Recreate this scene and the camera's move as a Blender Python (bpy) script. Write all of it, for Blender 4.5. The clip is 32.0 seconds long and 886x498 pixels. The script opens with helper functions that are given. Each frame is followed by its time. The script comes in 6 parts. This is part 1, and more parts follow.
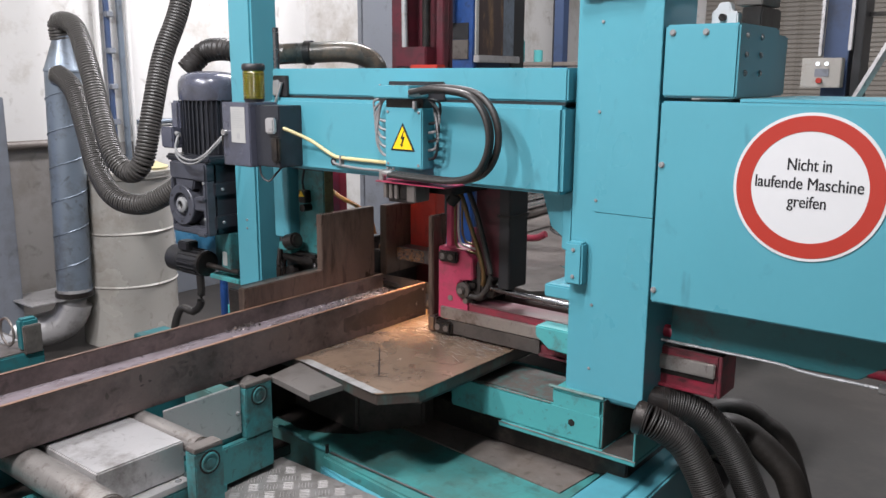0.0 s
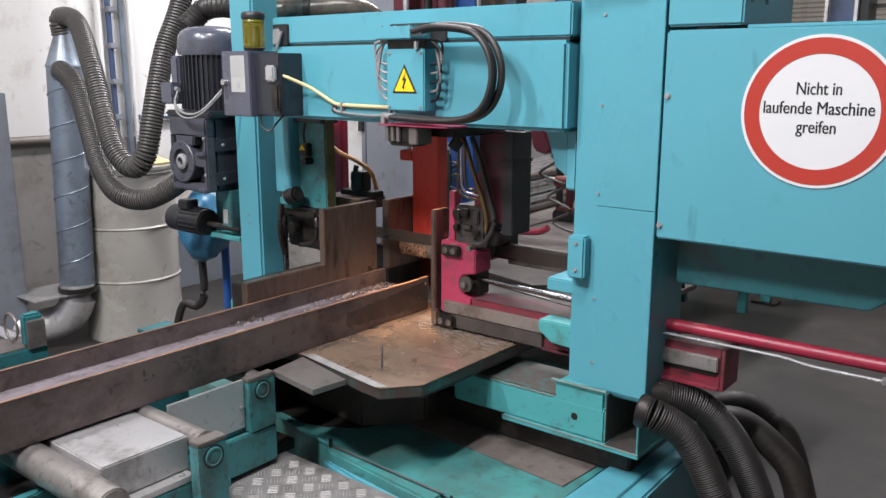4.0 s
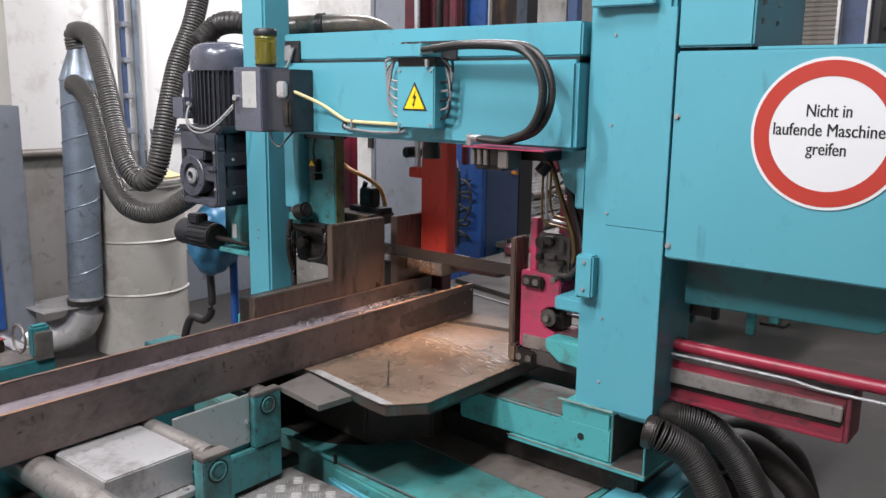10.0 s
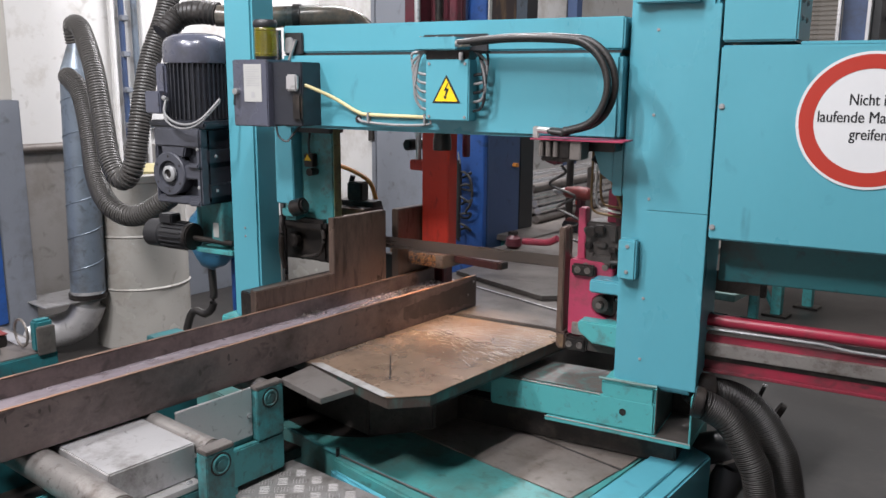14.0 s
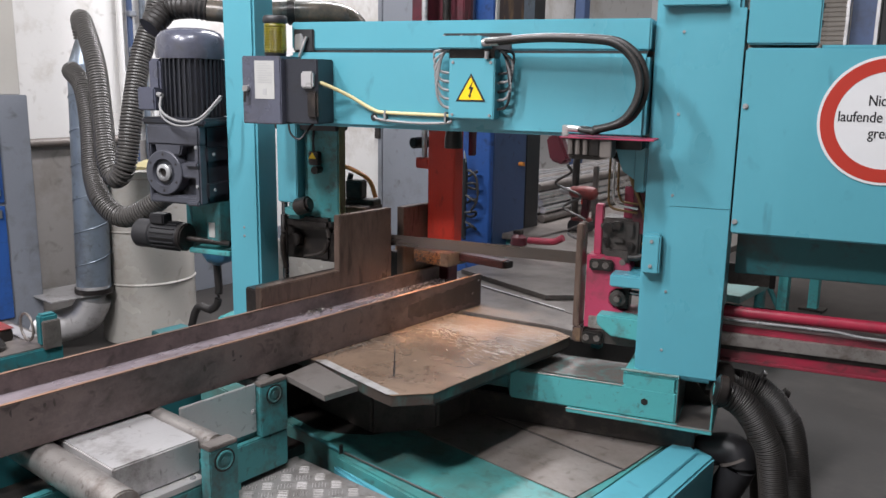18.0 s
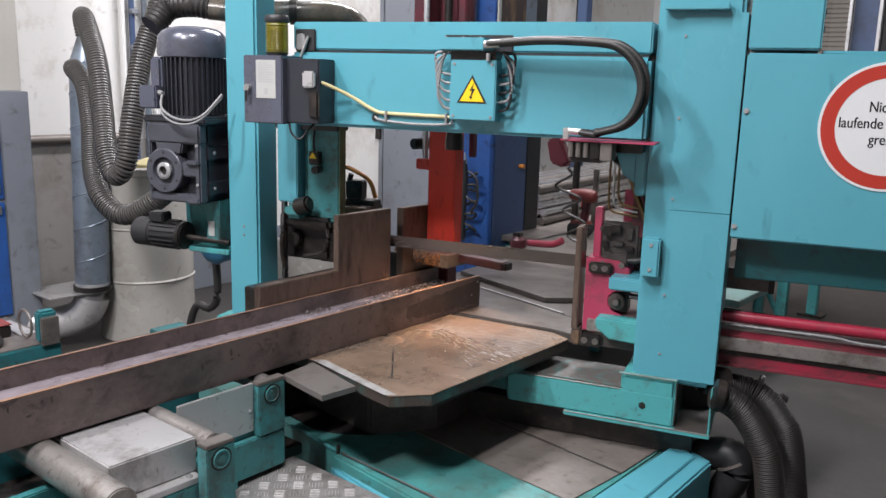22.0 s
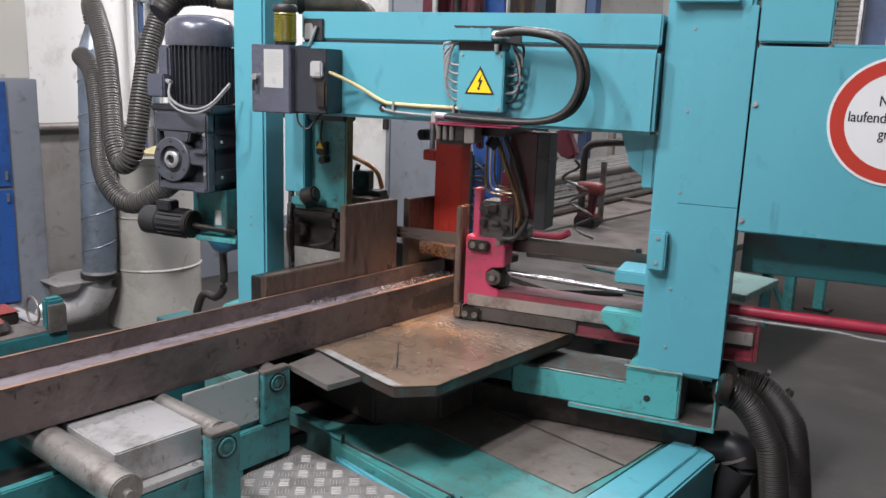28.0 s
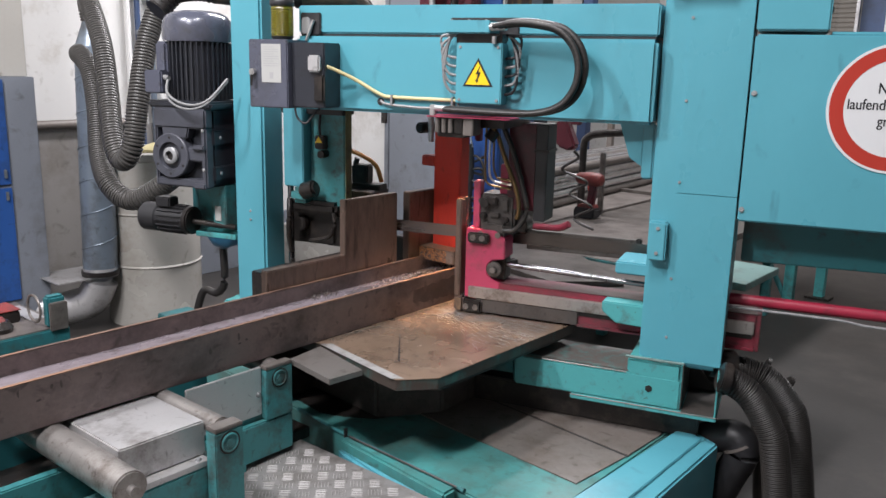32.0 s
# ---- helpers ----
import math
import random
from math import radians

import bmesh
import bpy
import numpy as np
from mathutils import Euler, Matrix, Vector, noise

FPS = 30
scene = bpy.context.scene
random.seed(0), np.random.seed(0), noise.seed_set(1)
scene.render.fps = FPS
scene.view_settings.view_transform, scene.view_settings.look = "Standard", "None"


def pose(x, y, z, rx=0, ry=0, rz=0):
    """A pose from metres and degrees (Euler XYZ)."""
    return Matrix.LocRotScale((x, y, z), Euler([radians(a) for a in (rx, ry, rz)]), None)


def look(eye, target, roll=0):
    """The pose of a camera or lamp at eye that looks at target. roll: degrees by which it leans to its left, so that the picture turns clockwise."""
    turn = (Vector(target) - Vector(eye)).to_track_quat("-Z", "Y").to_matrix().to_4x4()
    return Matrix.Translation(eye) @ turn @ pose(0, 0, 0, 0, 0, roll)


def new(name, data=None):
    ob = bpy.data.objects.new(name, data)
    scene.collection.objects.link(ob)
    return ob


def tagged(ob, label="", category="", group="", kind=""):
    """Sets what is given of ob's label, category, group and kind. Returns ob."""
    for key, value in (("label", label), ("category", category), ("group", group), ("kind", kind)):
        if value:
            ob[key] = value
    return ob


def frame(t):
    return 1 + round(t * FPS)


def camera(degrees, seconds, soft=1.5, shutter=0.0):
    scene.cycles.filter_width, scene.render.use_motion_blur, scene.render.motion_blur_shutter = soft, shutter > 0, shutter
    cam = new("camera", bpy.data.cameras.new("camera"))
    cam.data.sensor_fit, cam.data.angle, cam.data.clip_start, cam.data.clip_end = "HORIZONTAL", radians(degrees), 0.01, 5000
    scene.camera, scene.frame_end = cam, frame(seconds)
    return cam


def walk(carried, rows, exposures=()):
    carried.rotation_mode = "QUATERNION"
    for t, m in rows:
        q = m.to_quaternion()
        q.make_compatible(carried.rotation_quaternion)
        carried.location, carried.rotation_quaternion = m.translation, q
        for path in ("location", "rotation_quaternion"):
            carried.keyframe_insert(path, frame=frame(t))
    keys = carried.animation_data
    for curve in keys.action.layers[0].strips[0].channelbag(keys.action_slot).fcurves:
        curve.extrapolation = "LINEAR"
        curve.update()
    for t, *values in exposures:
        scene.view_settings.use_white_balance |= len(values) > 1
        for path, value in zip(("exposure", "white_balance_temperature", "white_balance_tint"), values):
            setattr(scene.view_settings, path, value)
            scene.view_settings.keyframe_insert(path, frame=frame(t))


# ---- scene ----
cam = camera(56.07, 32.0)
EYE = Vector((2.319, -2.554, 1.701))


def view(yaw, pitch, roll):
    """Pose of the hand-held camera, from degrees: yaw to the left of +y, pitch up, roll."""
    a, b = radians(yaw), radians(pitch)
    ahead = Vector((-math.sin(a) * math.cos(b), math.cos(a) * math.cos(b), math.sin(b)))
    return look(EYE, EYE + 3 * ahead, roll)


# seconds, yaw, pitch, roll
ROWS = [
    (0, 38.29, -11.70, 0.30),
    (0.5, 38.16, -11.81, 0.25),
    (1, 38.19, -11.61, 0.26),
    (1.5, 38.22, -11.63, 0.08),
    (2, 38.27, -11.76, 0.11),
    (2.5, 38.37, -11.88, 0.09),
    (3, 38.53, -11.94, -0.01),
    (3.5, 38.46, -12.09, 0.06),
    (5.5, 38.56, -12.12, 0.18),
    (6, 38.56, -12.10, 0.30),
    (6.5, 38.48, -11.97, 0.38),
    (7, 38.63, -11.97, 0.49),
    (7.5, 38.70, -11.89, 0.59),
    (8, 38.71, -11.49, 0.65),
    (8.5, 38.78, -10.94, 0.79),
    (9, 38.81, -10.80, 0.72),
    (9.5, 38.93, -10.87, 0.76),
    (10, 39.03, -10.92, 0.73),
    (10.5, 39.02, -10.82, 0.69),
    (11, 39.11, -10.83, 0.61),
    (11.5, 39.08, -11.00, 0.76),
    (12, 39.02, -11.19, 0.60),
    (12.5, 39.04, -11.34, 0.56),
    (13, 38.98, -11.41, 0.53),
    (13.5, 39.10, -11.51, 0.44),
    (14, 39.11, -11.43, 0.45),
    (14.5, 39.05, -11.32, 0.62),
    (16.5, 39.36, -11.46, 0.89),
    (17, 39.39, -11.54, 0.91),
    (17.5, 39.40, -11.58, 0.94),
    (18, 39.47, -11.55, 0.93),
    (18.5, 39.60, -11.59, 0.90),
    (19, 39.60, -11.77, 0.80),
    (19.5, 39.47, -11.72, 0.97),
    (20, 39.54, -11.61, 1.09),
    (20.5, 39.50, -11.58, 1.22),
    (21, 39.49, -11.60, 1.37),
    (21.5, 39.40, -11.51, 1.71),
    (22, 39.43, -11.46, 1.59),
    (22.5, 39.45, -11.43, 1.63),
    (23, 39.50, -11.38, 1.70),
    (23.5, 39.62, -11.43, 1.79),
    (24, 39.78, -11.48, 1.71),
    (24.5, 39.77, -11.52, 1.68),
    (25, 39.74, -11.63, 1.62),
    (25.5, 39.62, -11.73, 1.67),
    (27.5, 39.84, -12.08, 1.92),
    (28, 39.85, -12.08, 2.04),
    (28.5, 39.89, -12.04, 2.08),
    (29, 39.93, -12.08, 2.15),
    (29.5, 39.95, -12.15, 2.14),
    (30, 40.04, -12.04, 2.29),
    (30.5, 40.10, -12.05, 2.28),
    (31, 39.93, -12.07, 2.21),
    (31.5, 39.77, -11.77, 1.79),
    (32, 39.85, -12.57, 1.32),
]
walk(cam, [(t, view(a, b, c)) for t, a, b, c in ROWS])

# ---- light ----
world = bpy.data.worlds.new("hall_air")
scene.world = world
world.use_nodes = True
world.node_tree.nodes["Background"].inputs[0].default_value = (0.85, 0.88, 1.0, 1)
world.node_tree.nodes["Background"].inputs[1].default_value = 0.13
scene.view_settings.exposure = 0.20


def area(name, place, target, sx, sy, watts, colour):
    d = bpy.data.lights.new(name, "AREA")
    d.shape, d.size, d.size_y, d.energy, d.color = "RECTANGLE", sx, sy, watts, colour
    ob = new(name, d)
    ob.matrix_world = look(place, target)
    return ob


NEUTRAL = (0.985, 0.962, 1.0)
area("hall_tube_light", (-0.8, -3.2, 4.5), (-0.6, -2.2, 0), 0.22, 0.9, 160, NEUTRAL)
area("hall_tube_light", (0.7, -3.8, 4.5), (0.7, -3.75, 0), 0.22, 0.7, 195, NEUTRAL)
area("hall_tube_light", (1.3, -1.9, 4.9), (1.3, -1.85, 0), 0.22, 0.9, 120, NEUTRAL)
area("hall_tube_light", (-1.4, 2.6, 4.6), (-1.4, 2.6, 0), 0.5, 3.2, 320, NEUTRAL)
area("hall_tube_light", (1.8, 5.2, 4.6), (1.8, 5.2, 0), 0.5, 3.2, 110, NEUTRAL)

# ---- materials ----
def mat(name, colour, rough=0.5, metal=0.0, vary=0.15, scale=6.0, bump=0.05, dirt=None, amount=0.0, dscale=3.0, coat=0.0, stretch=(1, 1, 1), wavy=0.0):
    """A procedural surface: base colour with grain and blotches, optional dirt or wear, fine relief."""
    m = bpy.data.materials.new(name)
    m.use_nodes = True
    nt = m.node_tree
    n, l = nt.nodes, nt.links
    b = n["Principled BSDF"]
    b.inputs["Metallic"].default_value = metal
    b.inputs["Coat Weight"].default_value = coat
    tc = n.new("ShaderNodeTexCoord")
    mp = n.new("ShaderNodeMapping")
    mp.inputs["Scale"].default_value = stretch
    l.new(tc.outputs["Object"], mp.inputs["Vector"])
    big = n.new("ShaderNodeTexNoise")
    big.inputs["Scale"].default_value, big.inputs["Detail"].default_value = scale, 6
    fine = n.new("ShaderNodeTexNoise")
    fine.inputs["Scale"].default_value, fine.inputs["Detail"].default_value = scale * 22, 4
    for t in (big, fine):
        l.new(mp.outputs[0], t.inputs["Vector"])
    mix = n.new("ShaderNodeMix")
    mix.data_type = "RGBA"
    lo = [c * (1 - vary) for c in colour]
    hi = [min(1, c * (1 + vary)) for c in colour]
    mix.inputs[6].default_value, mix.inputs[7].default_value = (*lo, 1), (*hi, 1)
    add = n.new("ShaderNodeMath")
    add.operation = "MULTIPLY_ADD"
    add.inputs[1].default_value, add.inputs[2].default_value = 0.35, 0.0
    l.new(fine.outputs["Fac"], add.inputs[0])
    add2 = n.new("ShaderNodeMath")
    add2.operation = "MULTIPLY_ADD"
    add2.inputs[1].default_value = 0.65
    l.new(big.outputs["Fac"], add2.inputs[0])
    l.new(add.outputs[0], add2.inputs[2])
    l.new(add2.outputs[0], mix.inputs[0])
    out = mix.outputs[2]
    if dirt:
        dn = n.new("ShaderNodeTexNoise")
        dn.inputs["Scale"].default_value, dn.inputs["Detail"].default_value, dn.inputs["Roughness"].default_value = dscale, 9, 0.7
        l.new(mp.outputs[0], dn.inputs["Vector"])
        r = n.new("ShaderNodeValToRGB")
        r.color_ramp.elements[0].position, r.color_ramp.elements[1].position = 0.62 - 0.35 * amount, 0.80 - 0.25 * amount
        l.new(dn.outputs["Fac"], r.inputs[0])
        m2 = n.new("ShaderNodeMix")
        m2.data_type = "RGBA"
        l.new(r.outputs[0], m2.inputs[0])
        l.new(out, m2.inputs[6])
        m2.inputs[7].default_value = (*dirt, 1)
        out = m2.outputs[2]
        dn = n.new("ShaderNodeTexNoise")
        dn.inputs["Scale"].default_value, dn.inputs["Detail"].default_value, dn.inputs["Distortion"].default_value = dscale * 5, 7, 0.6
        l.new(mp.outputs[0], dn.inputs["Vector"])
        r = n.new("ShaderNodeMapRange")
        r.inputs["From Min"].default_value, r.inputs["From Max"].default_value, r.inputs["To Max"].default_value = 0.66 - 0.16 * amount, 0.80 - 0.16 * amount, 0.7
        l.new(dn.outputs["Fac"], r.inputs["Value"])
        m3 = n.new("ShaderNodeMix")
        m3.data_type = "RGBA"
        l.new(r.outputs[0], m3.inputs[0])
        l.new(out, m3.inputs[6])
        m3.inputs[7].default_value = (*[0.65 * c for c in dirt], 1)
        out = m3.outputs[2]
    l.new(out, b.inputs["Base Color"])
    rr = n.new("ShaderNodeMapRange")
    rr.inputs["To Min"].default_value, rr.inputs["To Max"].default_value = max(0.03, rough - 0.12), min(1, rough + 0.12)
    l.new(big.outputs["Fac"], rr.inputs["Value"])
    l.new(rr.outputs[0], b.inputs["Roughness"])
    if bump:
        bp = n.new("ShaderNodeBump")
        bp.inputs["Strength"].default_value, bp.inputs["Distance"].default_value = bump, 0.004
        l.new(fine.outputs["Fac"], bp.inputs["Height"])
        l.new(bp.outputs[0], b.inputs["Normal"])
        if wavy:
            wn = n.new("ShaderNodeTexNoise")
            wn.inputs["Scale"].default_value, wn.inputs["Detail"].default_value = 4.5, 1
            l.new(mp.outputs[0], wn.inputs["Vector"])
            wb = n.new("ShaderNodeBump")
            wb.inputs["Strength"].default_value, wb.inputs["Distance"].default_value = wavy, 0.02
            l.new(wn.outputs["Fac"], wb.inputs["Height"])
            l.new(wb.outputs[0], bp.inputs["Normal"])
    return m


TEAL = mat("teal_enamel", (0.082, 0.302, 0.368), 0.30, 0, 0.05, 2.5, 0.03, (0.072, 0.235, 0.28), 0.12, 2.0, 0, (1, 1, 0.5), 0.35)
TEALF = mat("soiled_teal_paint", (0.066, 0.305, 0.31), 0.40, 0, 0.12, 4, 0.06, (0.07, 0.072, 0.062), 0.26, 9)
# Teal paint with shade mixed into its colour, for undersides and hidden rails.
TEALV = mat("shade_darkened_teal", (0.022, 0.13, 0.145), 0.4, 0, 0.2, 3, 0.05, (0.05, 0.05, 0.04), 0.3, 4)
TEALP = mat("pale_teal_bench_paint", (0.14, 0.24, 0.225), 0.5, 0, 0.15, 4, 0.05, (0.09, 0.095, 0.08), 0.45, 5)
DUCTB = mat("grimy_suction_pipe", (0.055, 0.057, 0.052), 0.28, 0.1, 0.3, 6, 0.1, (0.17, 0.13, 0.095), 0.45, 7)
TREAD = mat("scuffed_tread_bars", (0.36, 0.35, 0.34), 0.5, 0.25, 0.25, 30, 0.05, (0.17, 0.155, 0.145), 0.4, 12)
BARTOP = mat("brown_grimed_bar_top", (0.095, 0.078, 0.070), 0.60, 0.05, 0.4, 14, 0.25, (0.055, 0.17, 0.165), 0.40, 26)
EDGER = mat("rusty_edge_with_teal_paint", (0.072, 0.056, 0.048), 0.42, 0.35, 0.3, 7, 0.12, (0.05, 0.20, 0.185), 0.30, 5, 0, (1, 1, 0.6))
STRIP = mat("ground_bright_strip", (0.42, 0.41, 0.40), 0.42, 0.4, 0.15, 14, 0.04, (0.2, 0.18, 0.16), 0.4, 12, 0, (1, 0.4, 1))
PLATE = mat("dull_bare_plate_steel", (0.16, 0.142, 0.13), 0.42, 0.4, 0.2, 6, 0.05, (0.08, 0.065, 0.06), 0.4, 7)
BOLTM = mat("dull_bolt_steel", (0.33, 0.335, 0.34), 0.25, 0.35, 0.2, 30, 0.03)
MOTORM = mat("cast_grey_blue_enamel", (0.064, 0.067, 0.082), 0.38, 0.1, 0.2, 9, 0.06, (0.04, 0.04, 0.045), 0.35, 8)
TEALD = mat("worn_teal_paint", (0.044, 0.205, 0.215), 0.45, 0, 0.2, 4, 0.08, (0.05, 0.048, 0.043), 0.42, 7)
TEALB = mat("bed_teal_paint", (0.058, 0.245, 0.238), 0.36, 0, 0.22, 3, 0.05, (0.07, 0.125, 0.112), 0.60, 3.2)
STEEL = mat("mill_scale_steel", (0.150, 0.114, 0.108), 0.36, 0.35, 0.35, 5, 0.12, (0.058, 0.046, 0.044), 0.52, 6, 0, (1, 0.7, 0.8))
STEELR = mat("rusted_edge_steel", (0.165, 0.116, 0.093), 0.30, 0.55, 0.4, 7, 0.10, (0.045, 0.034, 0.030), 0.45, 6, 0, (1, 1, 0.25))
WEB = mat("chip_strewn_web_steel", (0.36, 0.31, 0.34), 0.27, 0.55, 0.25, 7, 0.08, (0.11, 0.075, 0.065), 0.42, 6, 0, (1, 0.5, 1))
TABLE = mat("browned_table_steel", (0.285, 0.200, 0.142), 0.27, 0.5, 0.22, 3.5, 0.05, (0.14, 0.098, 0.073), 0.40, 4)
BRIGHT = mat("machined_bright_steel", (0.55, 0.54, 0.53), 0.32, 0.9, 0.15, 14, 0.06)
GREY = mat("grey_bed_plate_steel", (0.175, 0.154, 0.140), 0.50, 0.15, 0.28, 4, 0.05, (0.11, 0.088, 0.072), 0.48, 4)
GREYD = mat("dull_grey_side_steel", (0.165, 0.15, 0.14), 0.36, 0.35, 0.25, 5, 0.05, (0.10, 0.085, 0.075), 0.4, 6)
SHEET = mat("scuffed_sheet_steel", (0.50, 0.49, 0.49), 0.38, 0.6, 0.15, 9, 0.05, (0.24, 0.22, 0.21), 0.32, 7)
ROLLER = mat("worn_roller_steel", (0.40, 0.375, 0.355), 0.32, 0.75, 0.3, 8, 0.06, (0.16, 0.125, 0.105), 0.38, 9)
CHROME = mat("chrome", (0.21, 0.21, 0.22), 0.26, 1, 0.15, 9, 0.01)
PINK = mat("faded_magenta_paint", (0.36, 0.036, 0.085), 0.52, 0, 0.15, 6, 0.05, (0.12, 0.04, 0.045), 0.30, 8)
PINKD = mat("dirty_magenta_paint", (0.26, 0.018, 0.042), 0.42, 0, 0.2, 6, 0.05, (0.05, 0.032, 0.032), 0.66, 6, 0, (0.4, 1, 1))
OLIVE = mat("olive_edge_paint", (0.13, 0.145, 0.06), 0.5, 0, 0.25, 6, 0.05, (0.04, 0.05, 0.03), 0.5, 6)
SMEAR = mat("oil_smudge", (0.060, 0.047, 0.044), 0.36, 0.3, 0.45, 9, 0.1, (0.10, 0.078, 0.072), 0.36, 14)
MAROON = mat("dark_maroon_paint", (0.085, 0.012, 0.020), 0.42, 0, 0.2, 5, 0.04, (0.03, 0.014, 0.015), 0.40, 5)
MAROOND = mat("oil_dark_maroon_paint", (0.030, 0.009, 0.011), 0.42, 0.1, 0.3, 6, 0.05, (0.02, 0.014, 0.013), 0.4, 8)
RED = mat("red_paint", (0.46, 0.038, 0.024), 0.42, 0, 0.15, 4, 0.04, (0.10, 0.024, 0.02), 0.32, 5, 0, (1, 1, 0.4))
BLACK = mat("black_plastic", (0.018, 0.018, 0.02), 0.45, 0, 0.3, 12, 0.05)
RUBBER = mat("black_rubber", (0.020, 0.0178, 0.0165), 0.48, 0, 0.3, 10, 0.1, (0.048, 0.041, 0.036), 0.36, 6)
RUBBERD = mat("dusty_brown_black_rubber", (0.022, 0.018, 0.015), 0.62, 0, 0.3, 8, 0.15, (0.05, 0.040, 0.033), 0.36, 5)
HOSE = mat("grey_plastic_hose", (0.066, 0.062, 0.058), 0.40, 0.1, 0.25, 8, 0.05, (0.09, 0.082, 0.075), 0.25, 7)
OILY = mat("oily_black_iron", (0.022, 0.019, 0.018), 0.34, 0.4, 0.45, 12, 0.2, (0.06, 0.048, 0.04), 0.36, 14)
MOTOR = mat("blue_grey_enamel", (0.080, 0.085, 0.115), 0.26, 0.1, 0.14, 7, 0.05, (0.05, 0.05, 0.055), 0.35, 7, 0.3)
MOTORD = mat("dark_gearbox_enamel", (0.028, 0.030, 0.038), 0.34, 0.15, 0.25, 8, 0.06, (0.02, 0.02, 0.02), 0.35, 8)
WALL = mat("white_painted_wall", (0.635, 0.625, 0.61), 0.8, 0, 0.05, 1.5, 0.04, (0.36, 0.32, 0.27), 0.3, 1.4)
LOWERWALL = mat("grey_lower_wall", (0.235, 0.222, 0.21), 0.7, 0, 0.08, 1.5, 0.04, (0.16, 0.14, 0.12), 0.4, 1.8)
CONC = mat("dark_concrete_floor", (0.032, 0.0288, 0.0265), 0.5, 0, 0.3, 1.6, 0.06, (0.062, 0.0545, 0.049), 0.36, 2.0)
CEIL = mat("grey_ceiling_sheet", (0.30, 0.31, 0.32), 0.8, 0, 0.08, 2, 0.03)
BEIGE = mat("beige_shutter_steel", (0.27, 0.245, 0.215), 0.6, 0, 0.1, 2, 0.03, (0.19, 0.165, 0.14), 0.25, 2)
GALV = mat("galvanised_duct", (0.22, 0.265, 0.32), 0.38, 0.5, 0.18, 6, 0.03, (0.13, 0.14, 0.15), 0.42, 4)
DRUM = mat("off_white_drum_paint", (0.41, 0.393, 0.36), 0.24, 0.1, 0.08, 3, 0.03, (0.27, 0.235, 0.195), 0.25, 2.2, 0.4)
CABG = mat("grey_cabinet_paint", (0.19, 0.205, 0.235), 0.5, 0, 0.1, 3, 0.03, (0.12, 0.12, 0.125), 0.3, 2)
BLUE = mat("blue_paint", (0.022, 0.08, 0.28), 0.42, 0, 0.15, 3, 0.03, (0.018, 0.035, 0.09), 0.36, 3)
BLUED = mat("dark_blue", (0.040, 0.068, 0.145), 0.45, 0, 0.15, 3, 0.03, (0.03, 0.04, 0.07), 0.3, 3)
BAG = mat("blue_plastic_film", (0.04, 0.155, 0.27), 0.3, 0, 0.25, 9, 0.4)
WHITE = mat("white_sign_film", (0.60, 0.605, 0.61), 0.4, 0, 0.03, 4, 0)
SRED = mat("sign_red", (0.38, 0.032, 0.020), 0.4, 0, 0.05, 4, 0)
INK = mat("black_print", (0.012, 0.012, 0.014), 0.45, 0, 0.05, 4, 0)
YELLOW = mat("warning_yellow", (0.82, 0.55, 0.01), 0.4, 0, 0.03, 4, 0)
PAPER = mat("grey_label_print", (0.37, 0.37, 0.355), 0.6, 0, 0.08, 9, 0)
INKG = mat("faint_grey_print", (0.32, 0.32, 0.32), 0.6, 0, 0.05, 9, 0)
CREAM = mat("cream_cable", (0.55, 0.48, 0.25), 0.45, 0, 0.08, 9, 0)
GCABLE = mat("grey_cable", (0.22, 0.22, 0.22), 0.45, 0, 0.15, 9, 0)
BRASS = mat("brass_pipe", (0.17, 0.11, 0.05), 0.42, 0.7, 0.25, 12, 0.03)
ORANGE = mat("orange_hose", (0.42, 0.16, 0.03), 0.45, 0, 0.1, 9, 0)
RODP = mat("rusty_brown_plate", (0.05, 0.032, 0.03), 0.55, 0.1, 0.3, 3, 0.05, (0.36, 0.22, 0.10), 0.34, 3.5, 0, (1, 1, 0.3))
CHIP = mat("copper_bright_chips", (0.55, 0.30, 0.15), 0.3, 0.9, 0.4, 60, 0.6)
CHIPD = mat("dark_steel_chips", (0.36, 0.33, 0.31), 0.28, 0.85, 0.6, 40, 0.3, (0.07, 0.06, 0.055), 0.5, 30)
TUBE = mat("steel_tube_stock", (0.68, 0.68, 0.69), 0.22, 0.9, 0.15, 6, 0.03, (0.25, 0.21, 0.18), 0.3, 6)
TRAY = mat("checker_plate_aluminium", (0.25, 0.242, 0.235), 0.45, 0.3, 0.2, 10, 0.05, (0.13, 0.12, 0.11), 0.42, 8)
CRIMSON = mat("crimson_cylinder_paint", (0.29, 0.018, 0.042), 0.36, 0, 0.15, 5, 0.04, (0.10, 0.02, 0.03), 0.28, 6)
DULLRED = mat("dull_red_plastic", (0.20, 0.032, 0.028), 0.5, 0, 0.2, 8, 0.05, (0.07, 0.03, 0.028), 0.4, 9)
OUTP = mat("grimy_outfeed_steel", (0.125, 0.112, 0.102), 0.36, 0.35, 0.3, 5, 0.08, (0.055, 0.046, 0.041), 0.42, 6)
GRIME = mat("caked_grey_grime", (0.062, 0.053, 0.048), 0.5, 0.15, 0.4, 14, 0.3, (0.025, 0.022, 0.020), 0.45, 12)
RAILTOP = mat("grimy_rail_top", (0.135, 0.115, 0.108), 0.38, 0.3, 0.35, 8, 0.15, (0.20, 0.03, 0.055), 0.46, 7, 0, (0.35, 1, 1))
